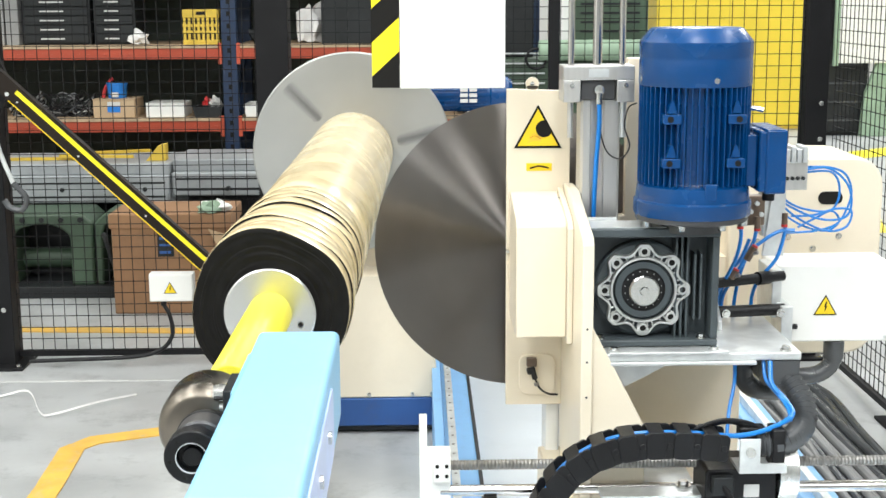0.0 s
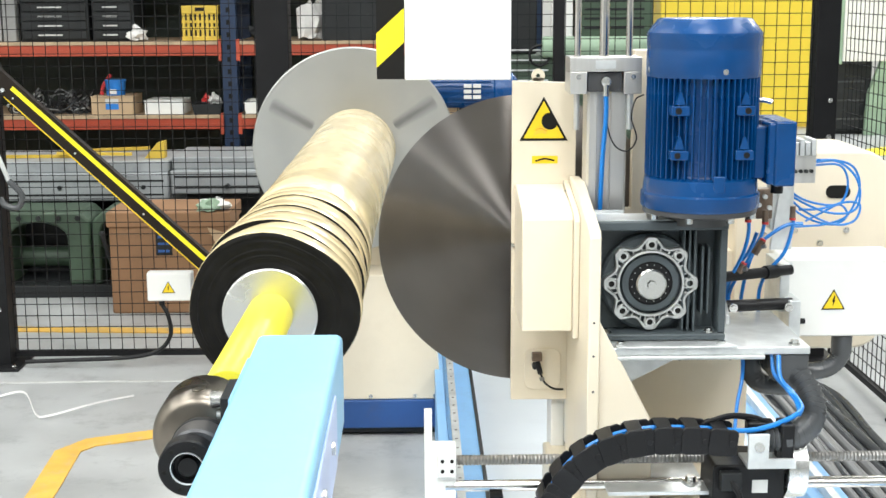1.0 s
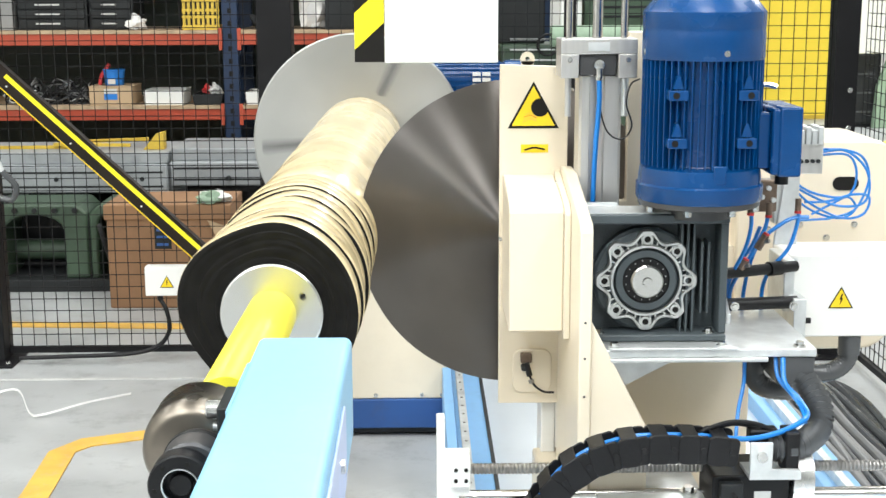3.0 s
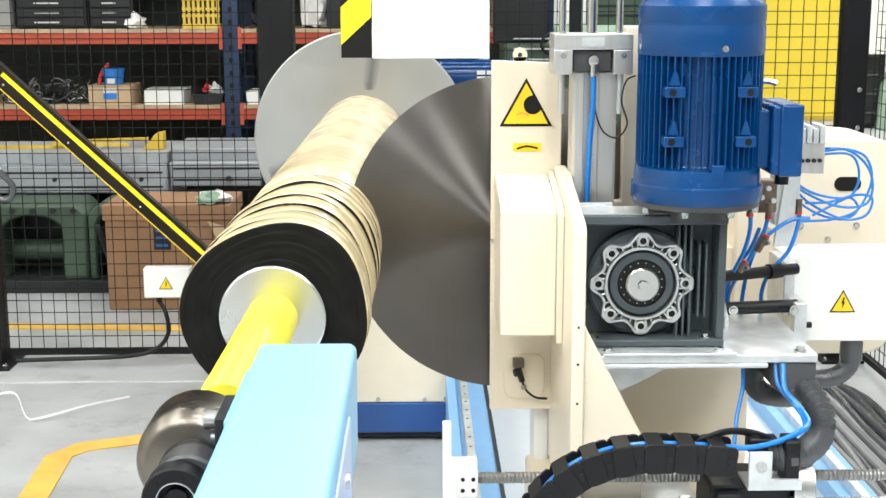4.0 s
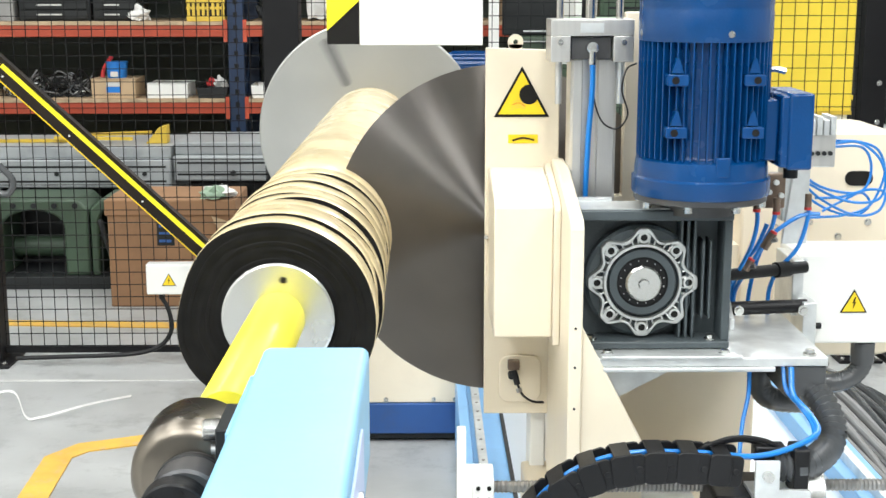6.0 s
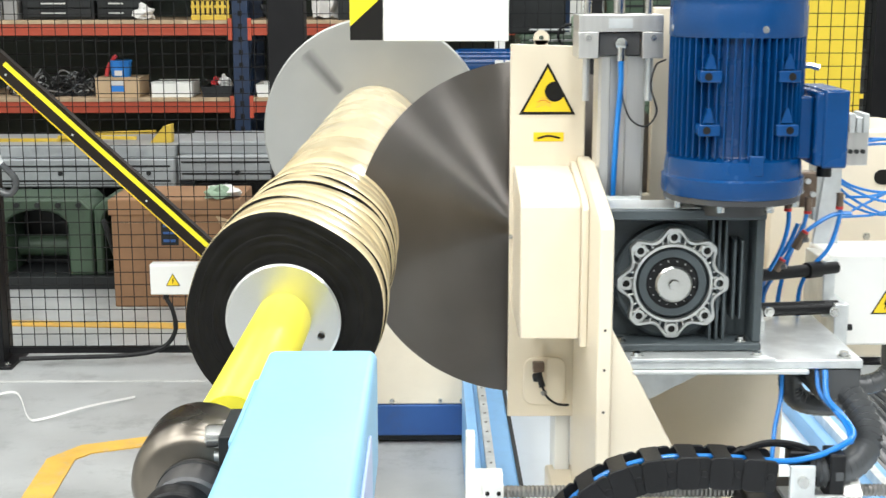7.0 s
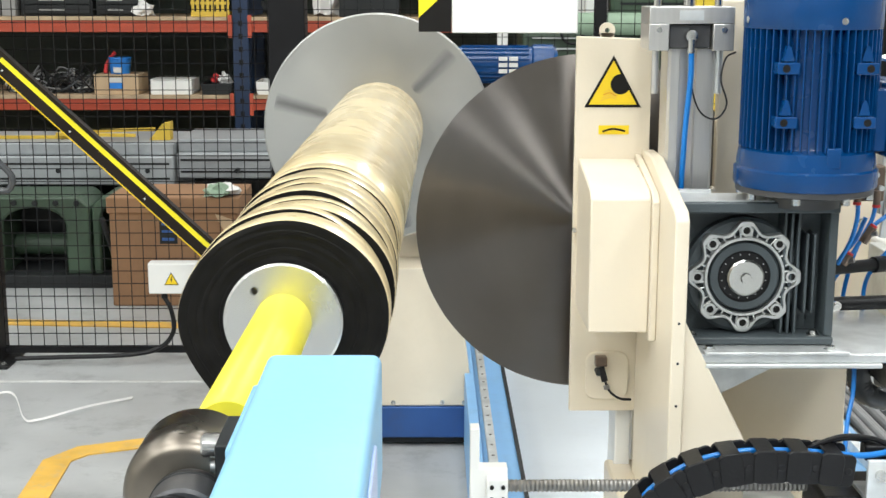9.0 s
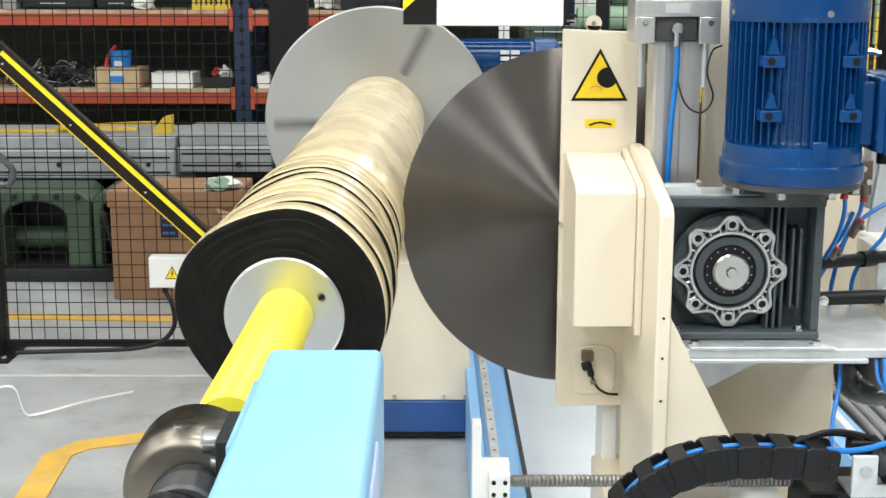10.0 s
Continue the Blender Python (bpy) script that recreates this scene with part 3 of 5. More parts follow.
def build_guard(c):
    plate = prism([(0.124, 0.676), (0.258, 0.676), (0.258, 0.94), (0.258, 1.352), (0.240, 1.362), (0.124, 1.366)], "y", 2.5, 2.515)
    g = part("blade_guard", plate, CREAM, c, "cream blade guard plate", bevel=0.002)
    part("guard_return", box(0.246, 0.258, 2.515, 2.66, 0.676, 1.352), CREAM, g, bevel=0.002)
    part("guard_back", box(0.14, 0.246, 2.645, 2.66, 0.69, 1.345), CREAM, g)
    eye = lathe([(0.0045, -0.004), (0.014, -0.004), (0.014, 0.004), (0.0045, 0.004)], (0.178, 2.507, 1.376), "y", 20)
    box(0.166, 0.190, 2.503, 2.511, 1.362, 1.372, eye)
    part("lifting_eye", eye, CREAM, g)
    triangle_sign(g, 0.190, 1.241, 0.101, 0.092, 2.4995, "blade")
    lab = part("arrow_label", box(0.166, 0.220, 2.4985, 2.5, 1.193, 1.209), SIGN_YELLOW, g, "yellow arrow label", smooth=False)
    part("arrow_mark", tube([(0.173, 2.498, 1.198), (0.192, 2.498, 1.203), (0.213, 2.498, 1.199)], 0.0018, 6, 6), INK_AND_HOLES, lab)
    bx = prism([(2.30, 0.880), (2.30, 1.108), (2.318, 1.122), (2.50, 1.150), (2.50, 0.880)], "x", 0.131, 0.232)
    hood = part("drive_hood", bx, CREAM, c, "cream belt drive hood", bevel=0.003)
    part("hood_side", prism([(2.29, 0.868), (2.29, 1.104), (2.305, 1.118), (2.5, 1.158), (2.5, 0.868)], "x", 0.2322, 0.2443), CREAM, hood, bevel=0.002)
    for y, z in ((2.34, 1.115), (2.45, 1.14)):
        bolt("hood_screw", (0.2320, y, z), "-x", 0.003, hood)
    s = prism([(2.15, 0.40), (2.15, 1.098), (2.162, 1.112), (2.40, 1.166), (2.50, 1.166), (2.50, 0.40)], "x", 0.2445, 0.2670)
    sp = part("side_plate", s, CREAM, c, "thick cream side plate", bevel=0.003)
    for z in (0.935, 0.87, 0.80):
        part("dowel", rod((0.2555, 2.149, z), (0.2555, 2.152, z), 0.0022, 10), DARK, sp)
    part("gusset", prism([(0.268, 0.935), (0.372, 0.735), (0.372, 0.55), (0.268, 0.55)], "y", 2.16, 2.175), CREAM, c, "triangular cream gusset", bevel=0.002)
    part("lower_column", box(0.215, 0.2445, 2.53, 2.62, 0.36, 0.75), WHITE, c, bevel=0.003)
    part("slide_block", box(0.20, 0.62, 2.12, 2.56, 0.40, 0.56), CREAM, c, bevel=0.006)
    # sensor with its cable, in a shallow dish
    part("sensor_dish", prism(round_rect(0.152, 0.232, 0.70, 0.792, 0.02), "y", 2.494, 2.4995), CREAM, g, bevel=0.002)
    part("sensor", box(0.168, 0.190, 2.476, 2.494, 0.768, 0.786), BRASS, g, "dark proximity sensor", bevel=0.002)
    part("sensor_plug", rod((0.179, 2.478, 0.768), (0.186, 2.472, 0.742), 0.006, 10), BLACK, g)
    part("sensor_screw", rod((0.174, 2.472, 0.757), (0.174, 2.494, 0.757), 0.0055, 10), DARK, g)
    part("sensor_nut", rod((0.188, 2.470, 0.735), (0.190, 2.469, 0.728), 0.0055, 8), SCREW, g)
    part("sensor_cable", tube([(0.186, 2.472, 0.742), (0.196, 2.47, 0.722), (0.215, 2.475, 0.708), (0.236, 2.485, 0.703)], 0.0025, 6), BLACK, g, "thin black cable")
    part("grease_nipple", rod((0.126, 2.49, 1.02), (0.126, 2.50, 1.02), 0.004, 10), STEEL, g)


def build_gearbox(c):
    gx, gz = 0.376, 0.991
    body = box(0.266, 0.516, 2.275, 2.40, 0.883, 1.099)
    gb = part("gearbox", body, GEAR_GREY, c, "dark grey cast worm gearbox", bevel=0.004)
    part("top_flange", box(0.264, 0.520, 2.215, 2.308, 1.099, 1.117), GEAR_GREY, gb, bevel=0.003)
    # Top face and step are paler than the flange below them.
    top = part("top_face", box(0.270, 0.514, 2.222, 2.302, 1.117, 1.1185), GALV, gb, "pale metal top face")
    part("top_step", box(0.270, 0.330, 2.302, 2.312, 1.1185, 1.124), GALV, top)
    part("bottom_flange", box(0.264, 0.520, 2.215, 2.40, 0.882, 0.895), GEAR_GREY, gb, bevel=0.003)
    part("end_flange", box(0.506, 0.520, 2.222, 2.40, 0.895, 1.099), GEAR_GREY, gb, bevel=0.002)
    part("left_flange", box(0.264, 0.272, 2.222, 2.40, 0.895, 1.099), GEAR_GREY, gb, bevel=0.002)
    for x, lo, hi in ((0.437, 0.895, 1.099), (0.448, 0.895, 1.099), (0.459, 0.895, 1.099), (0.474, 0.93, 1.062), (0.486, 0.93, 1.062)):
        part("rib", box(x, x + 0.0045, 2.236, 2.276, lo, hi), GEAR_GREY, gb, bevel=0.0015)
    disc = part("bearing_cover", lathe([(0, -0.012), (0.090, -0.012), (0.0955, -0.008), (0.0955, 0.03), (0, 0.03)], (gx, 2.262, gz), "y", 64), GEAR_GREY, gb)
    # star-shaped rim with eight lobes, a pad round each hole and ribs to the inner ring
    n = 160

    def rim(a):
        return 0.0755 + 0.0165 * min(1.0, 1.18 * (0.5 + 0.5 * math.cos(8 * a)) ** 1.2)

    bm = bmesh.new()
    rows = []
    for i in range(n):
        a = 2 * math.pi * i / n
        r = rim(a)
        t = 0.0058 + 0.0030 * (0.5 + 0.5 * math.cos(8 * a)) ** 2
        rows.append([bm.verts.new((gx + q * math.sin(a), yy, gz + q * math.cos(a))) for q, yy in ((r, 2.252), (r, 2.2360), (r - 0.0015, 2.2345), (r - t + 0.001, 2.2345), (r - t, 2.2360), (r - t, 2.252))])
    for i in range(n):
        p, q = rows[i], rows[(i + 1) % n]
        for k in range(5):
            bm.faces.new((p[k], p[k + 1], q[k + 1], q[k]))
    part("star_rim", bm, CAST, disc, "bare cast star-shaped rim")
    for k in range(8):
        a = 2 * math.pi * k / 8
        p = Vector((gx + 0.0765 * math.sin(a), 2.2343, gz + 0.0765 * math.cos(a)))
        part("hole_pad", lathe([(0.0060, 0.004), (0.0060, 0.0), (0.0092, 0.0), (0.0100, 0.001), (0.0100, 0.016)], p, "y", 24), CAST, disc)
        part("threaded_hole", rod(p + Vector((0, 0.003, 0)), p + Vector((0, 0.006, 0)), 0.0064, 14), INK_AND_HOLES, disc)
        for da in (-0.13, 0.13, -0.27, 0.27):
            u = Vector((math.sin(a + da), 0, math.cos(a + da)))
            c0 = Vector((gx, 2.2385, gz))
            part("web", rod(c0 + u * 0.0655, c0 + u * (rim(a + da) - 0.004), 0.0016, 6), CAST, disc)
    part("inner_ring", lathe([(0.0600, 0.006), (0.0610, 0.0), (0.0650, 0.0), (0.0660, 0.002), (0.0660, 0.016)], (gx, 2.2350, gz), "y", 64), CAST, disc, "thin bright ring")
    part("groove_ring", lathe([(0.043, 0), (0.055, 0), (0.057, 0.004), (0.057, 0.012), (0.043, 0.012)], (gx, 2.239, gz), "y", 64), GEAR_GREY, disc)
    part("oil_seal", lathe([(0.0, 0.0), (0.030, 0.0), (0.040, 0.001), (0.043, -0.002), (0.043, 0.008), (0, 0.008)], (gx, 2.2415, gz), "y", 64), BLACK, disc, "black oil seal")
    for k in range(16):
        a = 2 * math.pi * (k + 0.5) / 16
        p = Vector((gx + 0.0365 * math.sin(a), 2.2405, gz + 0.0365 * math.cos(a)))
        part("seal_mark", rod(p, p + Vector((0, 0.001, 0)), 0.0010, 6), GALV, disc)
    part("shaft_end", lathe([(0, 0.004), (0.008, 0.003), (0.009, 0.0), (0.027, 0.0), (0.030, 0.003), (0.030, 0.02), (0, 0.02)], (gx, 2.226, gz), "y", 48), STEEL, disc, "bright turned shaft end")
    part("centre_bolt", rod((gx, 2.220, gz), (gx, 2.231, gz), 0.0085, 6), STEEL, disc, smooth=False)
    for x in (0.290, 0.490):
        bolt("foot_bolt", (x, 2.23, 0.895), "z", 0.007, gb)
    # galvanised carrier plate under it
    pl = box(0.288, 0.672, 2.165, 2.46, 0.866, 0.881)
    plate = part("carrier_plate", pl, GALV, c, "galvanised carrier plate", bevel=0.002)
    part("plate_strip", box(0.30, 0.585, 2.16, 2.20, 0.858, 0.866), GALV, plate, bevel=0.002)
    part("front_lip", box(0.30, 0.53, 2.158, 2.178, 0.881, 0.886), GALV, plate, bevel=0.001)
    part("plate_brace", prism([(0.295, 0.858), (0.43, 0.858), (0.30, 0.790)], "y", 2.19, 2.2), GALV, plate, bevel=0.001)
    for x in (0.312, 0.505, 0.645):
        bolt("plate_bolt", (x, 2.18, 0.882), "z", 0.0075, plate)


def build_motor(c):
    o = (MX, MY, 0)
    m = part("electric_motor", lathe([(0.0, 1.140), (0.085, 1.140), (0.088, 1.142), (0.1107, 1.142), (0.1127, 1.146), (0.1127, 1.170), (0.1086, 1.173), (0.1086, 1.184), (0.1061, 1.200), (0.094, 1.206), (0.0920, 1.210), (0.0920, 1.393)], o, "z", 72), MOTOR_BLUE, c, "blue ribbed electric motor standing upright")
    part("flange_ring", lathe([(0.0, 1.108), (0.060, 1.108), (0.060, 1.128), (0.1060, 1.131), (0.1085, 1.133), (0.1085, 1.142), (0.0, 1.142)], o, "z", 64), NOSE_GREY, m, "dark grey adapter flange")
    part("fan_cowl", lathe([(0.0900, 1.390), (0.1061, 1.390), (0.1071, 1.393), (0.1071, 1.436), (0.1061, 1.439), (0.1061, 1.445), (0.1071, 1.448), (0.1071, 1.472), (0.088, 1.496), (0.084, 1.498), (0.0, 1.499)], o, "z", 72), MOTOR_BLUE, m, "smooth blue fan cowl")
    fin = None
    n = 52
    for i in range(n):
        a = 2 * math.pi * i / n
        if fin is None:
            fin = bpy.data.meshes.new("cooling_fin")
            b = prism([(0.0885, -0.0018), (0.1061, -0.0010), (0.1061, 0.0010), (0.0885, 0.0018)], "z", 1.204, 1.391)
            bmesh.ops.recalc_face_normals(b, faces=b.faces)
            b.to_mesh(fin)
            b.free()
            fin.materials.append(MOTOR_BLUE)
        f = new("cooling_fin", fin)
        f.parent = m
        f.matrix_basis = Matrix.Translation(Vector(o) - base_of(m)) @ Matrix.Rotation(a, 4, "Z")
    for dx in (-1, 1):
        for z in (1.250, 1.332):
            pad = prism(round_rect(MX + dx * 0.060 - 0.017, MX + dx * 0.060 + 0.017, z - 0.009, z + 0.009, 0.003), "y", MY - 0.098, MY - 0.06)
            p = part("mounting_pad", pad, MOTOR_BLUE, m, bevel=0.0015)
            part("pad_hole", rod((MX + dx * 0.064, MY - 0.0986, z), (MX + dx * 0.064, MY - 0.09, z), 0.006, 14), INK_AND_HOLES, m)
            part("pad_rib", prism([(MX + dx * 0.060 - 0.009, z + 0.011), (MX + dx * 0.060 + 0.009, z + 0.011), (MX + dx * 0.060 + 0.002, z + 0.034), (MX + dx * 0.060 - 0.002, z + 0.034)], "y", MY - 0.094, MY - 0.07), MOTOR_BLUE, m)
    part("clamp_boss", box(MX + 0.002, MX + 0.024, MY - 0.1085, MY - 0.09, 1.180, 1.212), MOTOR_BLUE, m, bevel=0.002)
    for k in range(8):
        a = radians(45 * k + 202)
        part("flange_bolt", rod((MX + 0.101 * math.sin(a), MY + 0.101 * math.cos(a), 1.122), (MX + 0.101 * math.sin(a), MY + 0.101 * math.cos(a), 1.133), 0.007, 6), STEEL, m, smooth=False)
    for a in (170, 262, 80, 350):
        a = radians(a)
        p = Vector((MX + 0.1035 * math.sin(a), MY + 0.1035 * math.cos(a), 1.403))
        part("cowl_screw", rod(p, p + Vector((math.sin(a), math.cos(a), 0)) * 0.004, 0.0055, 12), STEEL, m, "bright cowl screw")
    part("lifting_lug", tube([(MX + 0.088, MY + 0.02, 1.338), (MX + 0.118, MY + 0.02, 1.342), (MX + 0.138, MY + 0.02, 1.338)], 0.005, 8), STEEL, m)
    tb = part("terminal_box", box(0.580, 0.612, 2.185, 2.322, 1.190, 1.306), MOTOR_BLUE, m, "blue terminal box", bevel=0.004)
    part("box_neck", box(0.558, 0.580, 2.200, 2.305, 1.200, 1.298), MOTOR_BLUE, m, bevel=0.003)
    part("box_lid", box(0.592, 0.632, 2.181, 2.326, 1.187, 1.309), MOTOR_BLUE, m, bevel=0.004)
    part("cable_gland", rod((0.617, 2.25, 1.165), (0.617, 2.25, 1.19), 0.012, 12), BLACK, m)


def build_lift(c):
    blk = box(0.228, 0.262, 2.36, 2.45, 1.348, 1.392)
    box(0.335, 0.370, 2.36, 2.45, 1.348, 1.392, blk)
    box(0.228, 0.370, 2.36, 2.45, 1.392, 1.420, blk)
    b = part("lift_block", blk, ALU, c, "machined aluminium lift block", bevel=0.0015)
    part("block_plate", box(0.278, 0.318, 2.358, 2.362, 1.398, 1.414), GALV, b)
    part("cylinder_head", box(0.264, 0.333, 2.372, 2.445, 1.352, 1.391), NOSE_GREY, b, bevel=0.002)
    part("port_fitting", lathe([(0, -0.014), (0.010, -0.012), (0.012, 0), (0, 0.002)], (0.300, 2.372, 1.372), "y", 16), STEEL, b, "bright push-in fitting")
    part("elbow", rod((0.300, 2.364, 1.366), (0.300, 2.364, 1.344), 0.007, 12), STEEL, b)
    for x in (0.245, 0.353):
        part("socket_screw", rod((x, 2.357, 1.382), (x, 2.362, 1.382), 0.005, 12), STEEL, b)
    cy = prism([(0.266, 2.39), (0.271, 2.385), (0.285, 2.385), (0.287, 2.393), (0.312, 2.393), (0.314, 2.385), (0.341, 2.385), (0.346, 2.39), (0.346, 2.455), (0.266, 2.455)], "z", 1.06, 1.350)
    part("air_cylinder", cy, ALU, c, "grey aluminium air cylinder")
    for x, r in ((0.247, 0.0065), (0.300, 0.0095), (0.350, 0.0065)):
        part("guide_rod", rod((x, 2.40, 1.42), (x, 2.40, 2.0), r, 20), CHROME, c, "chromed guide rod")
    part("rod_sleeve", rod((0.245, 2.39, 1.275), (0.245, 2.39, 1.348), 0.006, 14), ALU, c)
    part("rod_sleeve", rod((0.352, 2.39, 1.275), (0.352, 2.39, 1.348), 0.007, 14), GALV, c)
    part("cylinder_hose", tube([(0.300, 2.362, 1.350), (0.301, 2.366, 1.30), (0.297, 2.374, 1.22), (0.294, 2.376, 1.12), (0.294, 2.376, 1.075)], 0.0048, 8), BLUE_HOSE, c, "blue air hose")
    part("sensor_wire", tube([(0.378, 2.38, 1.345), (0.360, 2.372, 1.335), (0.352, 2.366, 1.30), (0.362, 2.36, 1.26), (0.345, 2.36, 1.235), (0.320, 2.364, 1.245), (0.306, 2.37, 1.28), (0.302, 2.372, 1.33)], 0.0016, 6), BLACK, c, "thin black sensor wire")
    part("mounting_plate", prism([(0.20, 0.90), (0.44, 0.90), (0.44, 1.43), (0.372, 1.43), (0.372, 1.10), (0.20, 1.10)], "y", 2.475, 2.50), CREAM, c, "cream mounting plate", bevel=0.003)
    part("rear_column", box(0.262, 0.52, 2.62, 2.80, 0.50, 1.16), CREAM, c, bevel=0.006)
    part("back_strip", box(0.205, 0.262, 2.53, 2.60, 1.10, 1.33), CREAM, c, bevel=0.004)


def build_electrics(c):
    eb = part("electrical_box", box(0.706, 0.962, 2.50, 2.62, 0.811, 0.987), WHITE, c, "white electrical box with warning sign", bevel=0.006)
    part("box_cover", box(0.710, 0.960, 2.491, 2.50, 0.814, 0.985), WHITE, eb, bevel=0.004)
    triangle_sign(eb, 0.8158, 0.874, 0.051, 0.045, 2.4905, "volt")
    for x in (0.720, 0.950):
        for z in (0.824, 0.975):
            part("lid_screw", rod((x, 2.488, z), (x, 2.492, z), 0.004, 10), GALV, eb)
    part("black_plug", rod((0.737, 2.478, 0.852), (0.752, 2.478, 0.852), 0.006, 10), BLACK, eb)
    part("mount_bracket", box(0.684, 0.705, 2.44, 2.56, 0.881, 0.985), GALV, c, "galvanised bracket", bevel=0.002)
    part("mount_bracket", box(0.695, 0.720, 2.40, 2.48, 0.83, 0.915), GALV, c, "galvanised bracket", bevel=0.002)
    part("angle_lug", prism([(2.34, 0.881), (2.41, 0.881), (2.41, 0.935), (2.39, 0.935), (2.34, 0.90)], "x", 0.549, 0.557), GALV, c, bevel=0.001)
    part("upper_pipe", rod((0.516, 2.36, 0.973), (0.706, 2.44, 0.973), 0.011, 14), BLACK, c, "black pipe")
    part("pipe_clamp", rod((0.645, 2.413, 0.973), (0.672, 2.426, 0.973), 0.0145, 14), BLACK, c)
    part("lower_pipe", rod((0.555, 2.40, 0.905), (0.705, 2.42, 0.905), 0.0125, 14), BLACK, c, "black pipe")
    for x in (0.575, 0.690):
        bolt("pipe_nut", (x, 2.385, 0.905), "-y", 0.006, c)
    col = part("cream_column", prism(round_rect(0.66, 1.02, 0.715, 1.185, 0.07), "y", 2.75, 3.0), CREAM, c, "rounded cream machine column", bevel=0.006)
    part("column_arm", box(0.50, 0.70, 2.76, 2.95, 0.74, 0.95), CREAM, col)
    part("oval_slot", prism(round_rect(0.868, 0.925, 1.075, 1.105, 0.0145), "y", 2.7475, 2.76), INK_AND_HOLES, col, "black oval slot")
    for x, z in ((0.70, 1.08), (0.73, 0.99), (0.80, 1.0), (0.86, 0.97), (0.92, 1.0), (0.76, 1.06)):
        bolt("column_screw", (x, 2.749, z), "-y", 0.005, col)
    part("rear_cabinet", box(0.30, 0.640, 2.50, 2.73, 0.55, 0.80), CREAM, c, "cream rear cabinet", bevel=0.004)
    for x in (0.49, 0.60):
        part("cabinet_hole", rod((x, 2.4985, 0.765), (x, 2.502, 0.765), 0.004, 10), INK_AND_HOLES, c)
    v = part("valve_block", box(0.686, 0.740, 2.41, 2.47, 1.160, 1.235), ALU, c, "aluminium valve block", bevel=0.002)
    for i in range(4):
        part("valve_port", rod((0.697 + 0.011 * i, 2.405, 1.185), (0.697 + 0.011 * i, 2.41, 1.185), 0.004, 10), DARK, v)
        part("valve_coil", box(0.690 + 0.012 * i, 0.700 + 0.012 * i, 2.40, 2.46, 1.218, 1.245 + 0.006 * (i % 2)), GALV, v, bevel=0.001)
    part("valve_stand", box(0.655, 0.700, 2.43, 2.47, 1.06, 1.20), GALV, c, bevel=0.002)
    part("fitting_plate", prism([(0.655, 1.02), (0.70, 1.02), (0.70, 1.16), (0.672, 1.16)], "y", 2.42, 2.43), GALV, c, bevel=0.001)
    # loose loops of air hose before the column
    for pts in (
        [(0.687, 2.50, 1.145), (0.729, 2.50, 1.113), (0.796, 2.50, 1.084), (0.850, 2.50, 1.086), (0.864, 2.50, 1.119), (0.851, 2.50, 1.162), (0.811, 2.50, 1.193), (0.745, 2.45, 1.197)],
        [(0.696, 2.52, 1.138), (0.747, 2.52, 1.088), (0.815, 2.52, 1.055), (0.864, 2.53, 1.060), (0.878, 2.54, 1.093), (0.845, 2.54, 1.099), (0.791, 2.53, 1.087), (0.741, 2.52, 1.087)],
        [(0.706, 2.54, 1.137), (0.763, 2.55, 1.102), (0.830, 2.56, 1.090), (0.853, 2.56, 1.112), (0.854, 2.56, 1.151), (0.830, 2.55, 1.179), (0.745, 2.46, 1.190)],
        [(0.722, 2.54, 1.046), (0.772, 2.56, 1.044), (0.817, 2.58, 1.044), (0.860, 2.58, 1.059), (0.881, 2.58, 1.093), (0.889, 2.58, 1.132), (0.870, 2.57, 1.171), (0.830, 2.56, 1.187), (0.745, 2.47, 1.200)],
        [(0.711, 2.58, 1.127), (0.742, 2.60, 1.084), (0.789, 2.60, 1.052), (0.846, 2.61, 1.038), (0.875, 2.61, 1.059), (0.854, 2.60, 1.084), (0.821, 2.60, 1.070), (0.777, 2.59, 1.050)],
    ):
        part("air_hose", tube(pts, 0.0026, 7, 8), BLUE_HOSE, c, "looped blue air hose")
    # hoses that drop from their fittings beside the gearbox
    for k, pts in enumerate((
        [(0.592, 2.36, 1.104), (0.594, 2.36, 1.068), (0.585, 2.36, 1.026), (0.570, 2.38, 0.979), (0.562, 2.43, 0.93), (0.560, 2.44, 0.882)],
        [(0.632, 2.38, 1.096), (0.627, 2.38, 1.064), (0.616, 2.38, 1.038), (0.595, 2.39, 0.990), (0.580, 2.44, 0.93), (0.578, 2.445, 0.882)],
        [(0.699, 2.42, 1.097), (0.700, 2.42, 1.067), (0.685, 2.42, 1.014), (0.655, 2.43, 0.971), (0.645, 2.45, 0.93), (0.643, 2.45, 0.882)],
        [(0.721, 2.42, 1.074), (0.693, 2.42, 1.073), (0.665, 2.42, 1.059), (0.631, 2.42, 1.030), (0.612, 2.42, 0.99), (0.606, 2.44, 0.93), (0.605, 2.45, 0.882)],
        [(0.622, 2.40, 1.06), (0.606, 2.40, 1.02), (0.585, 2.41, 0.985), (0.572, 2.44, 0.93), (0.570, 2.45, 0.882)],
    )):
        part("air_hose", tube(pts, 0.0040, 8, 7), BLUE_HOSE, c, "blue air hose")
        top = Vector(pts[0])
        if k < 3:
            part("hose_fitting", rod(top - Vector((0, 0, 0.012)), top + Vector((0, 0, 0.014)), 0.0062, 12), BRASS, c, "brown hose fitting")
            part("fitting_collar", rod(top - Vector((0, 0, 0.015)), top - Vector((0, 0, 0.010)), 0.0068, 12), RED, c, "red release collar")
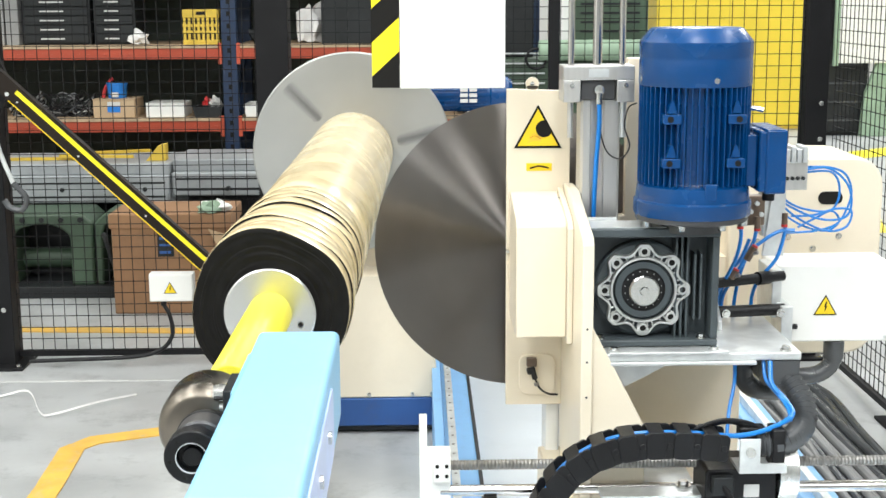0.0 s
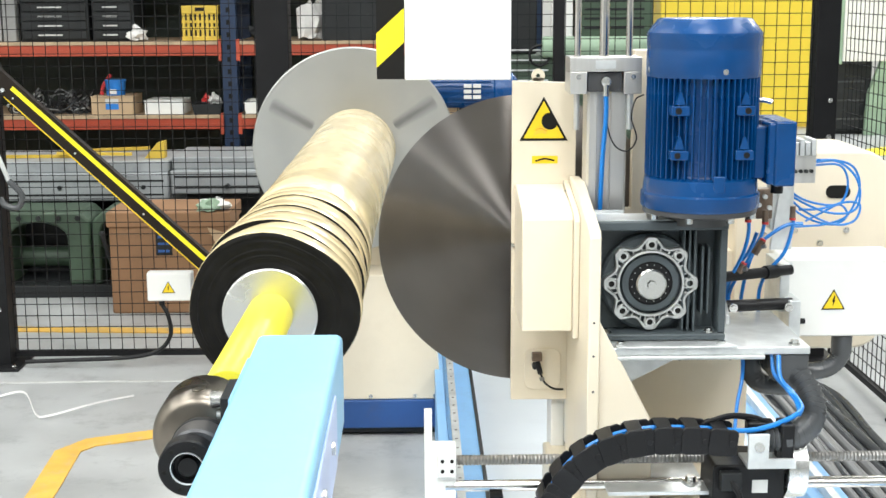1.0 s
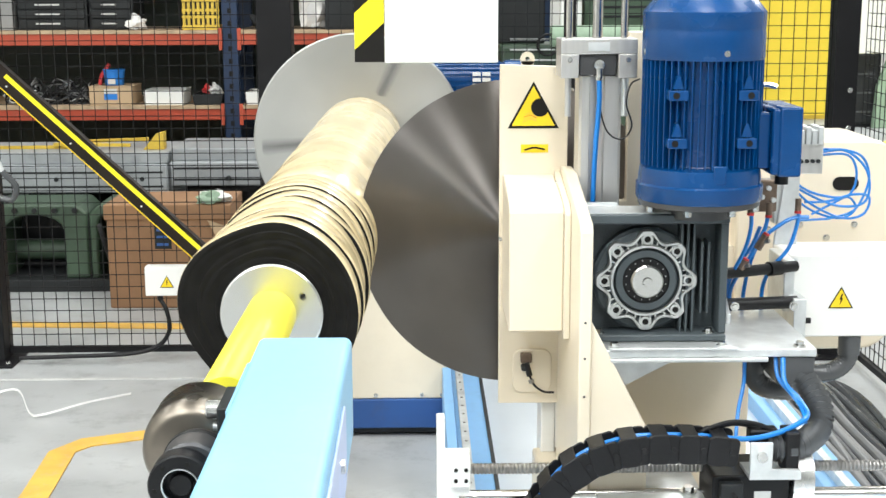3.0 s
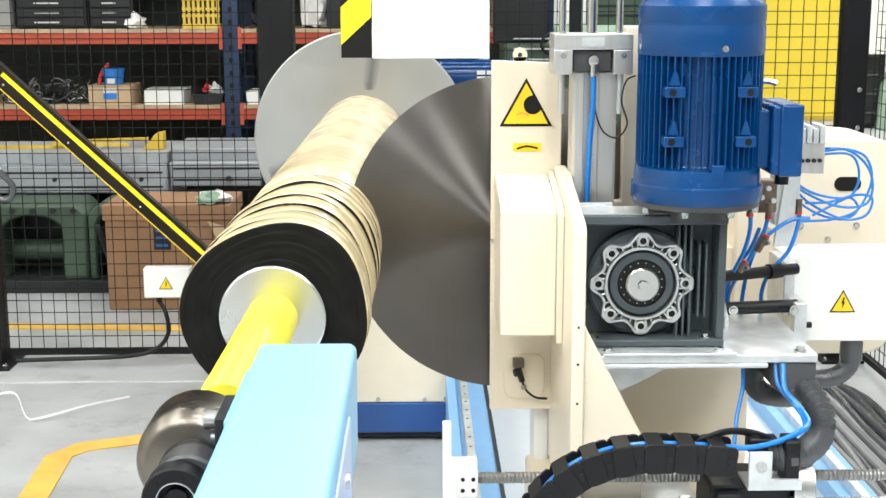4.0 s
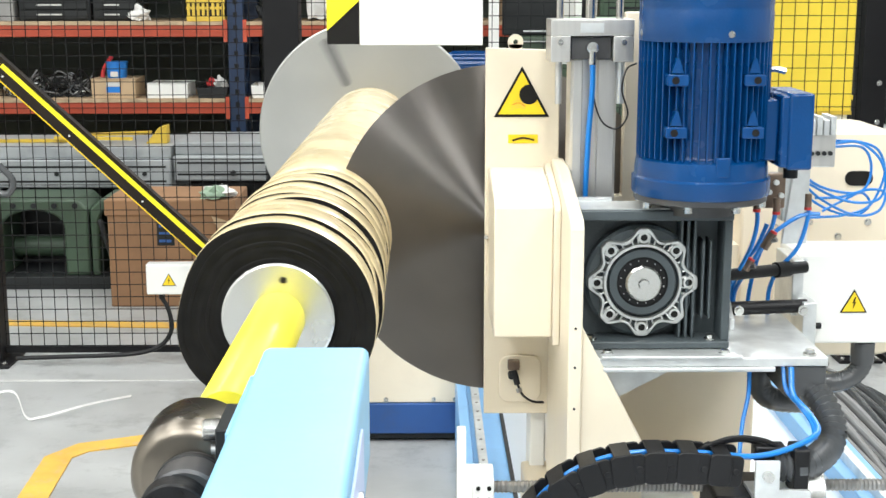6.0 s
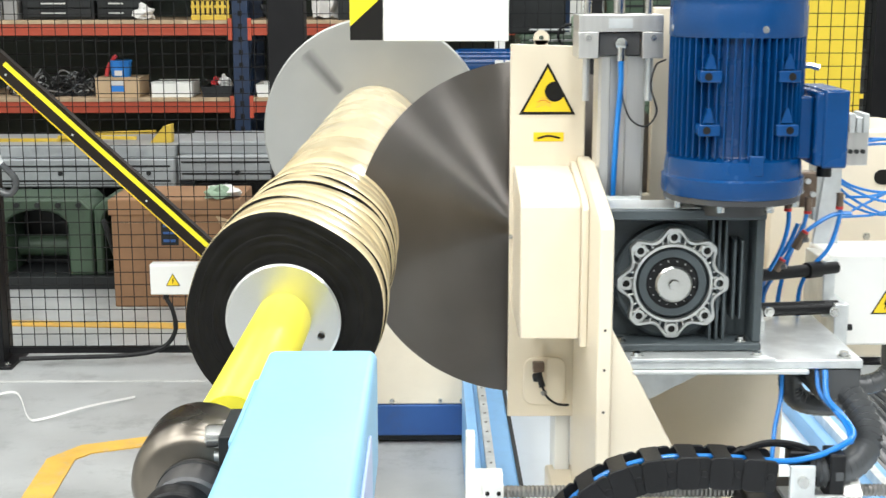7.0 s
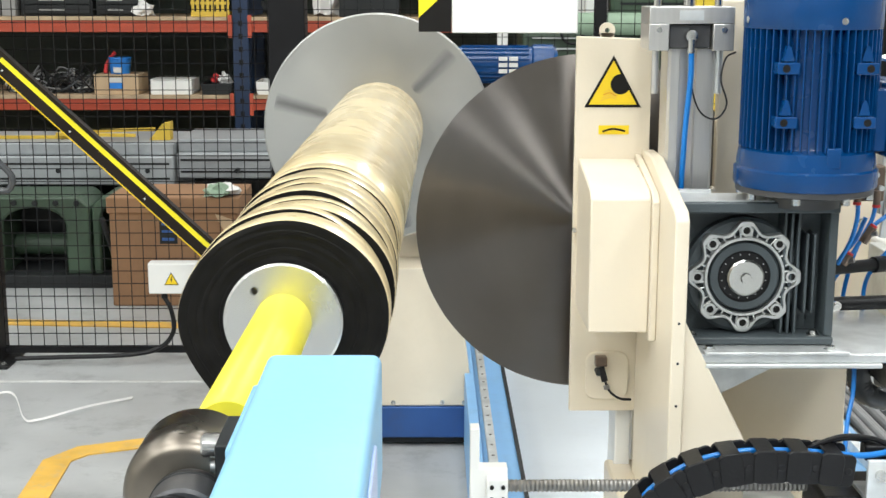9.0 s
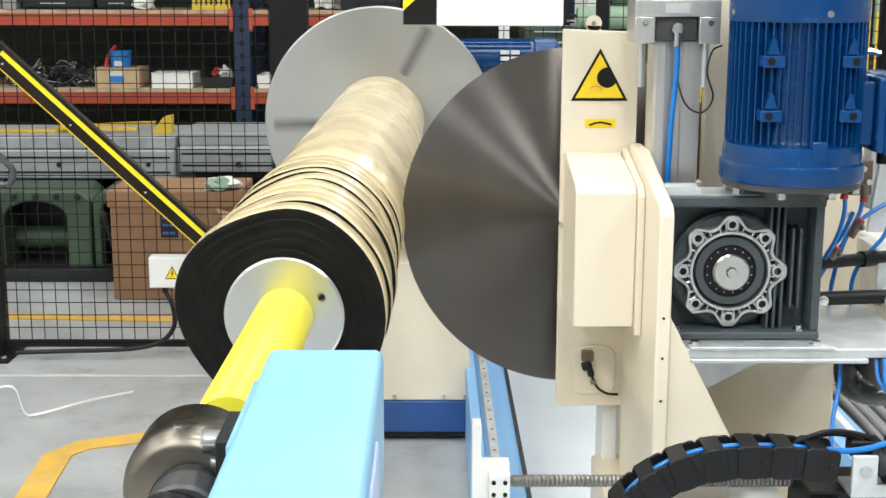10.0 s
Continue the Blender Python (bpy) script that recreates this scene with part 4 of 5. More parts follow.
    for p, q in (((0.627, 2.375, 1.048), (0.612, 2.378, 1.020)), ((0.592, 2.383, 0.998), (0.580, 2.387, 0.972))):
        p, q = Vector(p), Vector(q)
        part("flow_valve", rod(p, q, 0.0078, 10), BRASS, c, "dark flow control valve")
        part("valve_collar", rod(p - (q - p) * 0.12, p, 0.0066, 10), RED, c, "red release collar")
        part("valve_knob", rod((p + q) / 2, (p + q) / 2 + Vector((0.012, -0.010, 0.004)), 0.0045, 10), SCREW, c)
    part("manifold", box(0.612, 0.652, 2.40, 2.43, 1.088, 1.150), BRASS, c, "brown valve manifold", bevel=0.003)
    for x, z in ((0.622, 1.118), (0.634, 1.135), (0.644, 1.112)):
        part("manifold_plug", rod((x, 2.392, z), (x, 2.40, z), 0.005, 8), GALV, c)
    # conduits under the plate
    part("ribbed_conduit", tube([(0.640, 2.22, 0.848), (0.6446, 2.20, 0.8262), (0.6613, 2.17, 0.8121), (0.6705, 2.13, 0.7849), (0.6622, 2.10, 0.7584), (0.6345, 2.07, 0.7437), (0.5957, 2.05, 0.7376), (0.560, 2.05, 0.737)], 0.0185, 18, 8, ribs=0.30), CONDUIT, c, "grey ribbed cable conduit")
    part("cable_tie", lathe([(0.0238, -0.002), (0.0250, -0.002), (0.0250, 0.002), (0.0238, 0.002)], (0.667, 2.115, 0.770), "z", 24), BLACK, c, "black cable tie")
    part("conduit_gland", rod((0.606, 2.05, 0.7385), (0.594, 2.05, 0.738), 0.026, 10), CONDUIT, c, smooth=False)
    part("conduit_elbow", tube([(0.593, 2.30, 0.858), (0.5934, 2.30, 0.8247), (0.597, 2.30, 0.7896), (0.6186, 2.30, 0.7681), (0.6653, 2.30, 0.7625), (0.71, 2.31, 0.765)], 0.0195, 16, 9, ribs=0.06), CONDUIT, c, "grey conduit elbow")
    part("elbow_collar", rod((0.5934, 2.30, 0.866), (0.5934, 2.30, 0.822), 0.0235, 20), CONDUIT, c)
    part("conduit_elbow", tube([(0.848, 2.52, 0.811), (0.8476, 2.52, 0.7649), (0.8245, 2.52, 0.7371), (0.7833, 2.52, 0.728), (0.70, 2.50, 0.735)], 0.0185, 16, 9, ribs=0.06), CONDUIT, c, "grey conduit elbow")
    part("elbow_collar", rod((0.848, 2.52, 0.811), (0.848, 2.52, 0.770), 0.0225, 20), CONDUIT, c)
    part("gland_box", box(0.604, 0.672, 2.17, 2.30, 0.812, 0.866), CONDUIT, c, "grey conduit box", bevel=0.004)
    part("drop_hose", tube([(0.552, 2.20, 0.860), (0.5495, 2.19, 0.8114), (0.5369, 2.17, 0.7672), (0.5293, 2.15, 0.7234), (0.525, 2.14, 0.69)], 0.0036, 7), BLUE_HOSE, c, "blue air hose")
    part("drop_hose", tube([(0.610, 2.16, 0.866), (0.6098, 2.14, 0.8268), (0.6294, 2.12, 0.8033), (0.6349, 2.08, 0.7891), (0.6146, 2.05, 0.783), (0.5712, 2.04, 0.7675), (0.5255, 2.04, 0.7581), (0.47, 2.05, 0.757)], 0.0048, 8), BLUE_HOSE, c, "blue air hose")
    part("drop_hose", tube([(0.602, 2.18, 0.866), (0.603, 2.16, 0.830), (0.620, 2.13, 0.808), (0.630, 2.10, 0.792), (0.626, 2.06, 0.780)], 0.0036, 8), BLUE_HOSE, c, "blue air hose")
    part("drop_cable", tube([(0.440, 2.07, 0.752), (0.4557, 2.06, 0.7678), (0.4969, 2.06, 0.7812), (0.5434, 2.06, 0.777), (0.5786, 2.06, 0.7593)], 0.0042, 8), BLACK, c, "black cable")
    part("drop_cable", tube([(0.450, 2.08, 0.752), (0.470, 2.075, 0.764), (0.505, 2.07, 0.774), (0.540, 2.07, 0.768), (0.570, 2.065, 0.752)], 0.0034, 8), BLACK, c, "black cable")
    part("cable_block", box(0.530, 0.580, 2.055, 2.085, 0.742, 0.768), BLACK, c, bevel=0.004)


def build_chain(c):
    path = spline([(0.148, 2.05, 0.555), (0.163, 2.05, 0.612), (0.193, 2.05, 0.666), (0.248, 2.05, 0.711), (0.325, 2.05, 0.736), (0.430, 2.05, 0.738), (0.545, 2.05, 0.727)], 40)
    # even steps along the bend
    path = [p + Vector((0, 0, 0.010)) for p in path]
    step, pts, run = 0.0490, [path[0]], 0.0
    for a, b in zip(path, path[1:]):
        run += (b - a).length
        if run >= step:
            pts.append(b)
            run = 0.0
    ch = part("drag_chain", tube([p + Vector((0, 0.005, 0.012)) for p in pts], 0.0045, 7, 3), BLUE_HOSE, c, "black drag chain carrying a blue hose")
    for k, (a, b) in enumerate(zip(pts, pts[1:])):
        d = (b - a).normalized()
        up = Vector((-d.z, 0, d.x))
        bm = bmesh.new()
        L, h = 0.0275, 0.028
        m = Matrix(((d.x, 0, up.x, (a.x + b.x) / 2), (0, 1, 0, 2.05), (d.z, 0, up.z, (a.z + b.z) / 2), (0, 0, 0, 1)))
        # two side cheeks, bottom web and an open top bridge
        prism(round_rect(-L, L, -h, h * 0.80, 0.009), "y", -0.030, -0.024, bm)
        prism(round_rect(-L, L, -h, h * 0.80, 0.009), "y", 0.024, 0.030, bm)
        box(-L * 0.7, L * 0.7, -0.024, 0.024, -h, -h + 0.004, bm)
        box(-L * 0.75, L * 0.25, -0.030, 0.030, h * 0.70, h * 0.84, bm)
        prism(round_rect(-L * 0.95, L * 0.35, -h * 1.0, h * 0.84, 0.010), "y", -0.0325, -0.030, bm)
        rod((L * 0.62, -0.0315, -h * 0.1), (L * 0.62, -0.029, -h * 0.1), 0.006, 12, bm)
        bmesh.ops.transform(bm, matrix=m, verts=bm.verts)
        part("chain_link", bm, BLACK, ch, "black plastic chain link", bevel=0.0012)
    br = part("chain_bracket", prism([(0.523, 0.697), (0.611, 0.697), (0.611, 0.709), (0.561, 0.711), (0.561, 0.757), (0.523, 0.757)], "y", 2.018, 2.026), GALV, c, "galvanised chain bracket", bevel=0.001)
    part("bracket_foot", box(0.523, 0.611, 2.018, 2.09, 0.692, 0.698), GALV, br)
    part("bracket_bolt", rod((0.542, 2.010, 0.734), (0.542, 2.018, 0.734), 0.009, 12), STEEL, br)
    part("conduit_holder", box(0.585, 0.609, 2.026, 2.074, 0.698, 0.772), BLACK, br, bevel=0.003)
    sv = part("servo_motor", prism(round_rect(0.470, 0.605, 0.565, 0.684, 0.008), "y", 2.06, 2.17), BLACK, c, "black servo motor", bevel=0.003)
    part("servo_plug", box(0.480, 0.520, 2.04, 2.06, 0.64, 0.676), DARK, sv, bevel=0.003)
    part("servo_label", box(0.543, 0.572, 2.0585, 2.06, 0.630, 0.655), BAR, sv, "pale servo label")
    part("servo_cable", tube([(0.50, 2.045, 0.66), (0.515, 2.035, 0.63), (0.510, 2.035, 0.59), (0.49, 2.04, 0.55)], 0.006, 8), BLACK, sv)
    part("end_cap", rod((0.606, 2.10, 0.672), (0.642, 2.10, 0.672), 0.062, 40), STEEL, c, "turned steel end cap")
    part("sheet_cover", box(0.28, 0.47, 2.09, 2.30, 0.615, 0.622), GALV, c)
    bolt("cover_bolt", (0.445, 2.14, 0.622), "z", 0.010, c)


def build_carriage():
    c = thing("blade_carriage", (0.40, 2.40, 0.245), "cream blade carriage with blue motor, gearbox and circular blade", "machine carriage")
    build_guard(c)
    hazard_panel(c)
    build_gearbox(c)
    build_motor(c)
    build_lift(c)
    build_electrics(c)
    build_chain(c)
    # round blade, turned about its own middle
    me_bm = lathe([(0.0, -0.0025), (0.300, -0.0025), (0.318, -0.0003), (0.318, 0.0003), (0.300, 0.0025), (0.0, 0.0025)], (0, 0, 0), "y", 160)
    bmesh.ops.translate(me_bm, vec=base_of(c), verts=me_bm.verts)
    bl = part("circular_blade", me_bm, BLADE, c, "ground steel circular blade, spinning")
    bl.location = Vector((BX, BY, BZ)) - base_of(c)
    part("blade_spindle", rod((BX, 2.612, BZ), (BX, 2.64, BZ), 0.06, 32), STEEL, c)
    return c, bl


CARRIAGE, BLADE_DISC = build_carriage()


def build_slide():
    s = thing("cross_slide", (0.6, 2.2, 0.262), "white cross slide with a steel lead screw", "machine slide")
    part("screw_block", prism([(0.040, 0.40), (0.040, 0.766), (0.055, 0.766), (0.055, 0.700), (0.100, 0.700), (0.100, 0.40)], "y", 2.14, 2.17), WHITE, s, "white screw bearing block", bevel=0.002)
    part("screw_cap", box(0.066, 0.100, 2.12, 2.14, 0.642, 0.690), WHITE, s, bevel=0.003)
    for z in (0.656, 0.676):
        for x in (0.074, 0.092):
            part("cap_screw", rod((x, 2.117, z), (x, 2.121, z), 0.0035, 10), INK_AND_HOLES, s)
    prof = []
    k = 0
    x = 0.0
    while x < 1.13:
        prof.append((0.0105 if k % 2 else 0.0088, x))
        x += 0.0035
        k += 1
    part("lead_screw", lathe(prof, (0.09, 2.15, 0.667), "x", 14), SCREW, s, "threaded steel lead screw")
    part("guide_bar", rod((0.08, 2.15, 0.615), (1.22, 2.15, 0.615), 0.011, 20), CHROME, s, "chromed guide bar")
    part("screw_block", box(1.20, 1.24, 2.13, 2.18, 0.40, 0.80), WHITE, s, "white screw bearing block", bevel=0.003)
    part("frame", box(0.04, 1.24, 2.17, 2.50, 0.30, 0.40), WHITE, s, bevel=0.004)
    part("runner", box(0.10, 0.19, 2.20, 2.48, 0.263, 0.30), DARK, s)
    part("runner", box(1.06, 1.15, 2.20, 2.48, 0.263, 0.30), DARK, s)
    part("stop_sensor", box(0.165, 0.190, 2.13, 2.16, 0.590, 0.600), BLACK, s)
    return s


SLIDE = build_slide()


# ---- safety fence ----
FY = 5.22


def post(x, y, w, z1, label="black square steel fence post"):
    p = thing("fence_post", (x, y, 0), label, "fence post", "fence posts")
    part("tube", box(x - w / 2, x + w / 2, y - w / 2, y + w / 2, 0.01, z1), FENCE, p, bevel=0.003)
    part("foot_plate", box(x - w * 0.9, x + w * 0.9, y - w * 1.1, y + w * 1.1, 0, 0.012), FENCE, p, bevel=0.002)
    for dx in (-1, 1):
        bolt("anchor_bolt", (x + dx * w * 0.68, y - w * 0.8, 0.012), "z", 0.008, p)
    for z in (0.25, 0.95, 1.10):
        bolt("clamp_bolt", (x + w * 0.2, y - w / 2, z), "-y", 0.007, p)
    return p


def mesh_panel(name, a, b, z0, z1, cell=0.05, wire=0.0042):
    """Welded wire panel between two ground points."""
    a, b = Vector(a), Vector(b)
    n = round((b - a).length / cell)
    d = (b - a).normalized()
    nrm = Vector((-d.y, d.x)) * wire
    p = thing(name, (*((a + b) / 2), 0.0), "black welded wire mesh fence panel", "fence panel", "fence panels")
    bm = bmesh.new()
    for i in range(n + 1):
        q = a + (b - a) * i / n
        rod((q.x, q.y, z0), (q.x, q.y, z1), wire / 2, 4, bm)
    m = round((z1 - z0) / cell)
    for k in range(m + 1):
        z = z0 + (z1 - z0) * k / m
        rod((a.x - nrm.x, a.y - nrm.y, z), (b.x - nrm.x, b.y - nrm.y, z), wire / 2, 4, bm)
    tagged(part("wire_mesh", bm, FENCE, p, smooth=False), kind="stuff")
    for z in (z0 - 0.015, z1 + 0.015):
        part("edge_bar", rod((a.x, a.y, z), (b.x, b.y, z), 0.017, 4), FENCE, p, smooth=False)
    return p


post(-1.745, FY, 0.12, 2.2)
post(-0.557, FY + 0.04, 0.135, 2.2, "broad black steel fence post")
post(0.615, FY + 0.02, 0.045, 2.2)
post(1.71, FY, 0.096, 2.2)
post(1.80, 4.25, 0.08, 2.2)
mesh_panel("mesh_panel", (-3.4, FY), (-1.81, FY), 0.06, 2.1)
mesh_panel("mesh_panel", (-1.68, FY), (-0.63, FY), 0.06, 2.1)
mesh_panel("mesh_panel", (-0.49, FY), (0.59, FY), 0.06, 2.1)
mesh_panel("mesh_panel", (0.64, FY), (1.66, FY), 0.06, 2.1)
mesh_panel("mesh_panel", (1.78, 4.30), (1.78, 5.16), 0.06, 2.1)
mesh_panel("mesh_panel", (1.80, 2.9), (1.80, 4.20), 0.06, 2.1)


def build_barrier():
    """Sloping striped bar in front of the fence."""
    t = thing("hazard_bar", (-1.75, 5.05, 1.15), "sloping black bar with a yellow stripe before the fence", "barrier bar")
    a, b = Vector((-1.80, 5.05, 1.388)), Vector((-0.62, 5.05, 0.2688))
    d = (b - a).normalized()
    up = Vector((-d.z, 0, d.x))

    def strip(name, s0, s1, w0, w1, y0, y1, mat, label=""):
        pts = [a + d * s0 + up * w0, a + d * s1 + up * w0, a + d * s1 + up * w1, a + d * s0 + up * w1]
        part(name, prism([(p.x, p.z) for p in pts], "y", y0, y1), mat, t, label, smooth=False)

    for s in (0.34, 0.66, 1.02, 1.34):
        p = a + d * s - up * 0.020
        part("rivet", rod((p.x, 5.027, p.z), (p.x, 5.03, p.z), 0.004, 8), GALV, t)
    strip("bar", 0.0, 1.60, -0.040, 0.031, 5.03, 5.07, BAR_BROWN)
    strip("yellow_stripe", 0.31, 1.60, 0.000, 0.017, 5.026, 5.03, TAPE_YELLOW, "bright yellow stripe")
    strip("edge_stripe", 0.31, 1.60, -0.041, -0.0375, 5.026, 5.03, SIGN_YELLOW, "thin yellow edge")
    for s in (0.29,):
        p = a + d * s - up * 0.022
        part("stud", rod((p.x, 5.022, p.z), (p.x, 5.03, p.z), 0.008, 10), GALV, t)
    part("pivot_plate", prism([(-1.82, 1.02), (-1.69, 1.02), (-1.60, 1.20), (-1.66, 1.36), (-1.82, 1.40)], "y", 5.075, 5.10), FENCE, t)
    part("pivot_arm", box(-1.80, -1.72, 5.10, 5.17, 1.10, 1.30), FENCE, t)


build_barrier()


def build_fence_box():
    t = thing("junction_box", (-1.0, 5.19, 0.345), "small white electrical junction box on the fence", "electrical box")
    part("case", box(-1.098, -0.912, 5.14, 5.20, 0.285, 0.405), WHITE, t, bevel=0.004)
    part("lid", box(-1.095, -0.915, 5.132, 5.14, 0.288, 0.402), WHITE, t, bevel=0.003)
    triangle_sign(t, -1.008, 0.322, 0.056, 0.050, 5.1315, "volt")
    part("gland", rod((-1.045, 5.17, 0.262), (-1.045, 5.17, 0.286), 0.012, 10), BLACK, t)
    part("cable", tube([(-1.045, 5.17, 0.265), (-1.02, 5.16, 0.22), (-1.01, 5.15, 0.14), (-1.06, 5.14, 0.075), (-1.18, 5.14, 0.045), (-1.45, 5.14, 0.035), (-1.62, 5.14, 0.03)], 0.009, 8), BLACK, t, "black cable")


build_fence_box()


def build_paper():
    t = thing("paper_strip", (-1.35, 4.5, 0), "crumpled white strip of film lying on the floor", "paper strip")
    bm = bmesh.new()
    pts = spline([(-1.62, 4.72, 0.004), (-1.50, 4.70, 0.03), (-1.40, 4.50, 0.006), (-1.34, 4.46, 0.012), (-1.20, 4.58, 0.02), (-1.08, 4.72, 0.006)], 6)
    rows = [[bm.verts.new(p + Vector((0, 0.0024 * s, 0.002 * s + 0.003))) for s in (-1, 1)] + [bm.verts.new(p + Vector((0, 0.0024 * s, 0.002 * s))) for s in (1, -1)] for p in pts]
    for r, q in zip(rows, rows[1:]):
        for i in range(4):
            bm.faces.new((r[i], q[i], q[(i + 1) % 4], r[(i + 1) % 4]))
    part("strip", bm, CLOTH, t, "white film strip")


build_paper()


# ---- storage rack behind the fence ----
RY = 8.0


def build_rack():
    r = thing("pallet_rack", (-1.4, RY + 0.4, 0), "storage rack with orange-red beams and blue uprights", "storage rack")
    for x in (-4.3, -1.123, 0.76):
        for y in (RY + 0.03, RY + 0.75):
            u = part("upright", box(x - 0.046, x + 0.046, y - 0.03, y + 0.03, 0, 2.3), RACK_BLUE, r, "dark blue upright", bevel=0.003)
            if y < RY + 0.1:
                for k in range(24):
                    z = 0.15 + 0.075 * k
                    # Black box for the dark inside of a slot, nothing is cut.
                    part("slot_shade", box(x - 0.012, x + 0.012, y - 0.032, y - 0.029, z, z + 0.03), INK_AND_HOLES, u)
        part("frame_brace", rod((x, RY + 0.05, 0.3), (x, RY + 0.73, 1.2), 0.015, 6), RACK_BLUE, r)
    for x0, x1 in ((-4.254, -1.169), (-1.077, 0.714)):
        for z in (0.170, 0.712, 1.163, 1.655):
            b = part("beam", box(x0, x1, RY - 0.012, RY + 0.038, z, z + 0.068), RACK_RED, r, "orange-red beam", bevel=0.004)
            part("beam_lip", box(x0, x1, RY - 0.016, RY - 0.012, z + 0.030, z + 0.036), RACK_RED, b)
            for e in (x0, x1):
                s = 1 if e == x0 else -1
                part("end_hook", box(min(e, e + s * 0.022), max(e, e + s * 0.022), RY - 0.022, RY - 0.012, z - 0.03, z + 0.10), RACK_RED, b)
            part("shelf_board", box(x0, x1, RY - 0.02, RY + 0.78, z + 0.068, z + 0.088), BOARD, r, "chipboard shelf")


build_rack()
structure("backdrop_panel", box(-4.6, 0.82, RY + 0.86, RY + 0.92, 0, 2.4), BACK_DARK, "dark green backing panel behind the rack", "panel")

S1, S2, S3, S0 = 0.800, 1.251, 1.743, 0.258


def drawers(x0, x1, z0, z1, cols, rows):
    t = thing("drawer_cabinet", ((x0 + x1) / 2, RY + 0.3, z0), "dark grey small-parts drawer cabinet with pale label strips", "cabinet")
    part("case", box(x0, x1, RY + 0.12, RY + 0.45, z0, z1), DARK, t, bevel=0.004)
    for i in range(cols):
        for k in range(rows):
            w, h = (x1 - x0 - 0.02) / cols, (z1 - z0 - 0.02) / rows
            a, b = x0 + 0.01 + i * w, z0 + 0.01 + k * h
            d = part("drawer", box(a + 0.004, a + w - 0.004, RY + 0.105, RY + 0.12, b + 0.004, b + h - 0.004), DARK, t, bevel=0.002)
            part("label_strip", box(a + w * 0.25, a + w * 0.62, RY + 0.1025, RY + 0.105, b + h * 0.42, b + h * 0.58), BAR, d, "pale label strip")


drawers(-2.42, -2.00, S2, S2 + 0.36, 1, 6)
drawers(-1.98, -1.72, S2, S2 + 0.36, 1, 6)
drawers(-2.78, -2.62, S2, S2 + 0.36, 1, 6)


def carton(x0, x1, y0, y1, z0, z1, mat, label, name="carton"):
    t = thing(name, ((x0 + x1) / 2, (y0 + y1) / 2, z0), label, "box")
    part("body", box(x0, x1, y0, y1, z0, z1), mat, t, bevel=0.004)
    part("top_flap", box(x0 - 0.002, (x0 + x1) / 2 - 0.002, y0 - 0.002, y1 + 0.002, z1, z1 + 0.004), mat, t)
    part("top_flap", box((x0 + x1) / 2 + 0.002, x1 + 0.002, y0 - 0.002, y1 + 0.002, z1, z1 + 0.004), mat, t)
    return t


carton(-1.99, -1.73, RY + 0.02, RY + 0.3, S1, S1 + 0.112, PALE_CARD, "pale brown cardboard box on the rack")
carton(-1.66, -1.42, RY + 0.02, RY + 0.3, S1, S1 + 0.085, WHITE, "flat white box on the rack")
carton(-2.60, -2.53, RY + 0.08, RY + 0.3, S2, S2 + 0.33, PALE_GREY, "upright pale grey folder box on the rack")
carton(-2.52, -2.44, RY + 0.08, RY + 0.3, S2, S2 + 0.29, PALE_GREY, "upright pale grey folder box on the rack")
carton(-0.55, -0.2, RY + 0.02, RY + 0.4, S2, S2 + 0.28, DARK, "dark storage box on the rack")
carton(0.45, 0.75, RY + 0.02, RY + 0.4, S2 + 0.0, S2 + 0.22, PALE_CARD, "brown cardboard box on the rack")


def bin_box(x0, x1, z0, h, mat, label, fill=None):
    t = thing("storage_bin", ((x0 + x1) / 2, RY + 0.16, z0), label, "storage bin")
    b = prism([(x0, z0 + h), (x0 + 0.015, z0), (x1 - 0.015, z0), (x1, z0 + h), (x1 - 0.012, z0 + h), (x1 - 0.025, z0 + 0.008), (x0 + 0.025, z0 + 0.008), (x0 + 0.012, z0 + h)], "y", RY + 0.03, RY + 0.32)
    part("shell", b, mat, t)
    part("front", prism([(x0, z0 + h), (x0 + 0.015, z0), (x1 - 0.015, z0), (x1, z0 + h)], "y", RY + 0.022, RY + 0.03), mat, t, bevel=0.003)
    part("back", prism([(x0, z0 + h), (x0 + 0.015, z0), (x1 - 0.015, z0), (x1, z0 + h)], "y", RY + 0.32, RY + 0.328), mat, t)
    return t


bin_box(-1.37, -1.18, S1, 0.062, DARK, "dark grey bin with rags in it")
bin_box(-1.05, -0.80, S1, 0.075, WHITE, "white plastic bin on the rack")


def crumple(name, centre, size, mat, label, category, seed, rest=True):
    """An uneven soft heap."""
    rng = random.Random(seed)
    bm = bmesh.new()
    bmesh.ops.create_icosphere(bm, subdivisions=3, radius=1)
    off = Vector((rng.random() * 50, rng.random() * 50, 0))
    for v in bm.verts:
        k = 0.75 + 0.5 * noise.noise(v.co * 1.7 + off) + 0.2 * noise.noise(v.co * 5 + off)
        v.co = Vector((v.co.x * size[0] * k, v.co.y * size[1] * k, max(v.co.z, -0.35) * size[2] * k))
    lo = min(v.co.z for v in bm.verts)
    bmesh.ops.translate(bm, vec=Vector(centre) - Vector((0, 0, lo)), verts=bm.verts)
    ob = part(name, bm, mat)
    return tagged(ob, label, category)


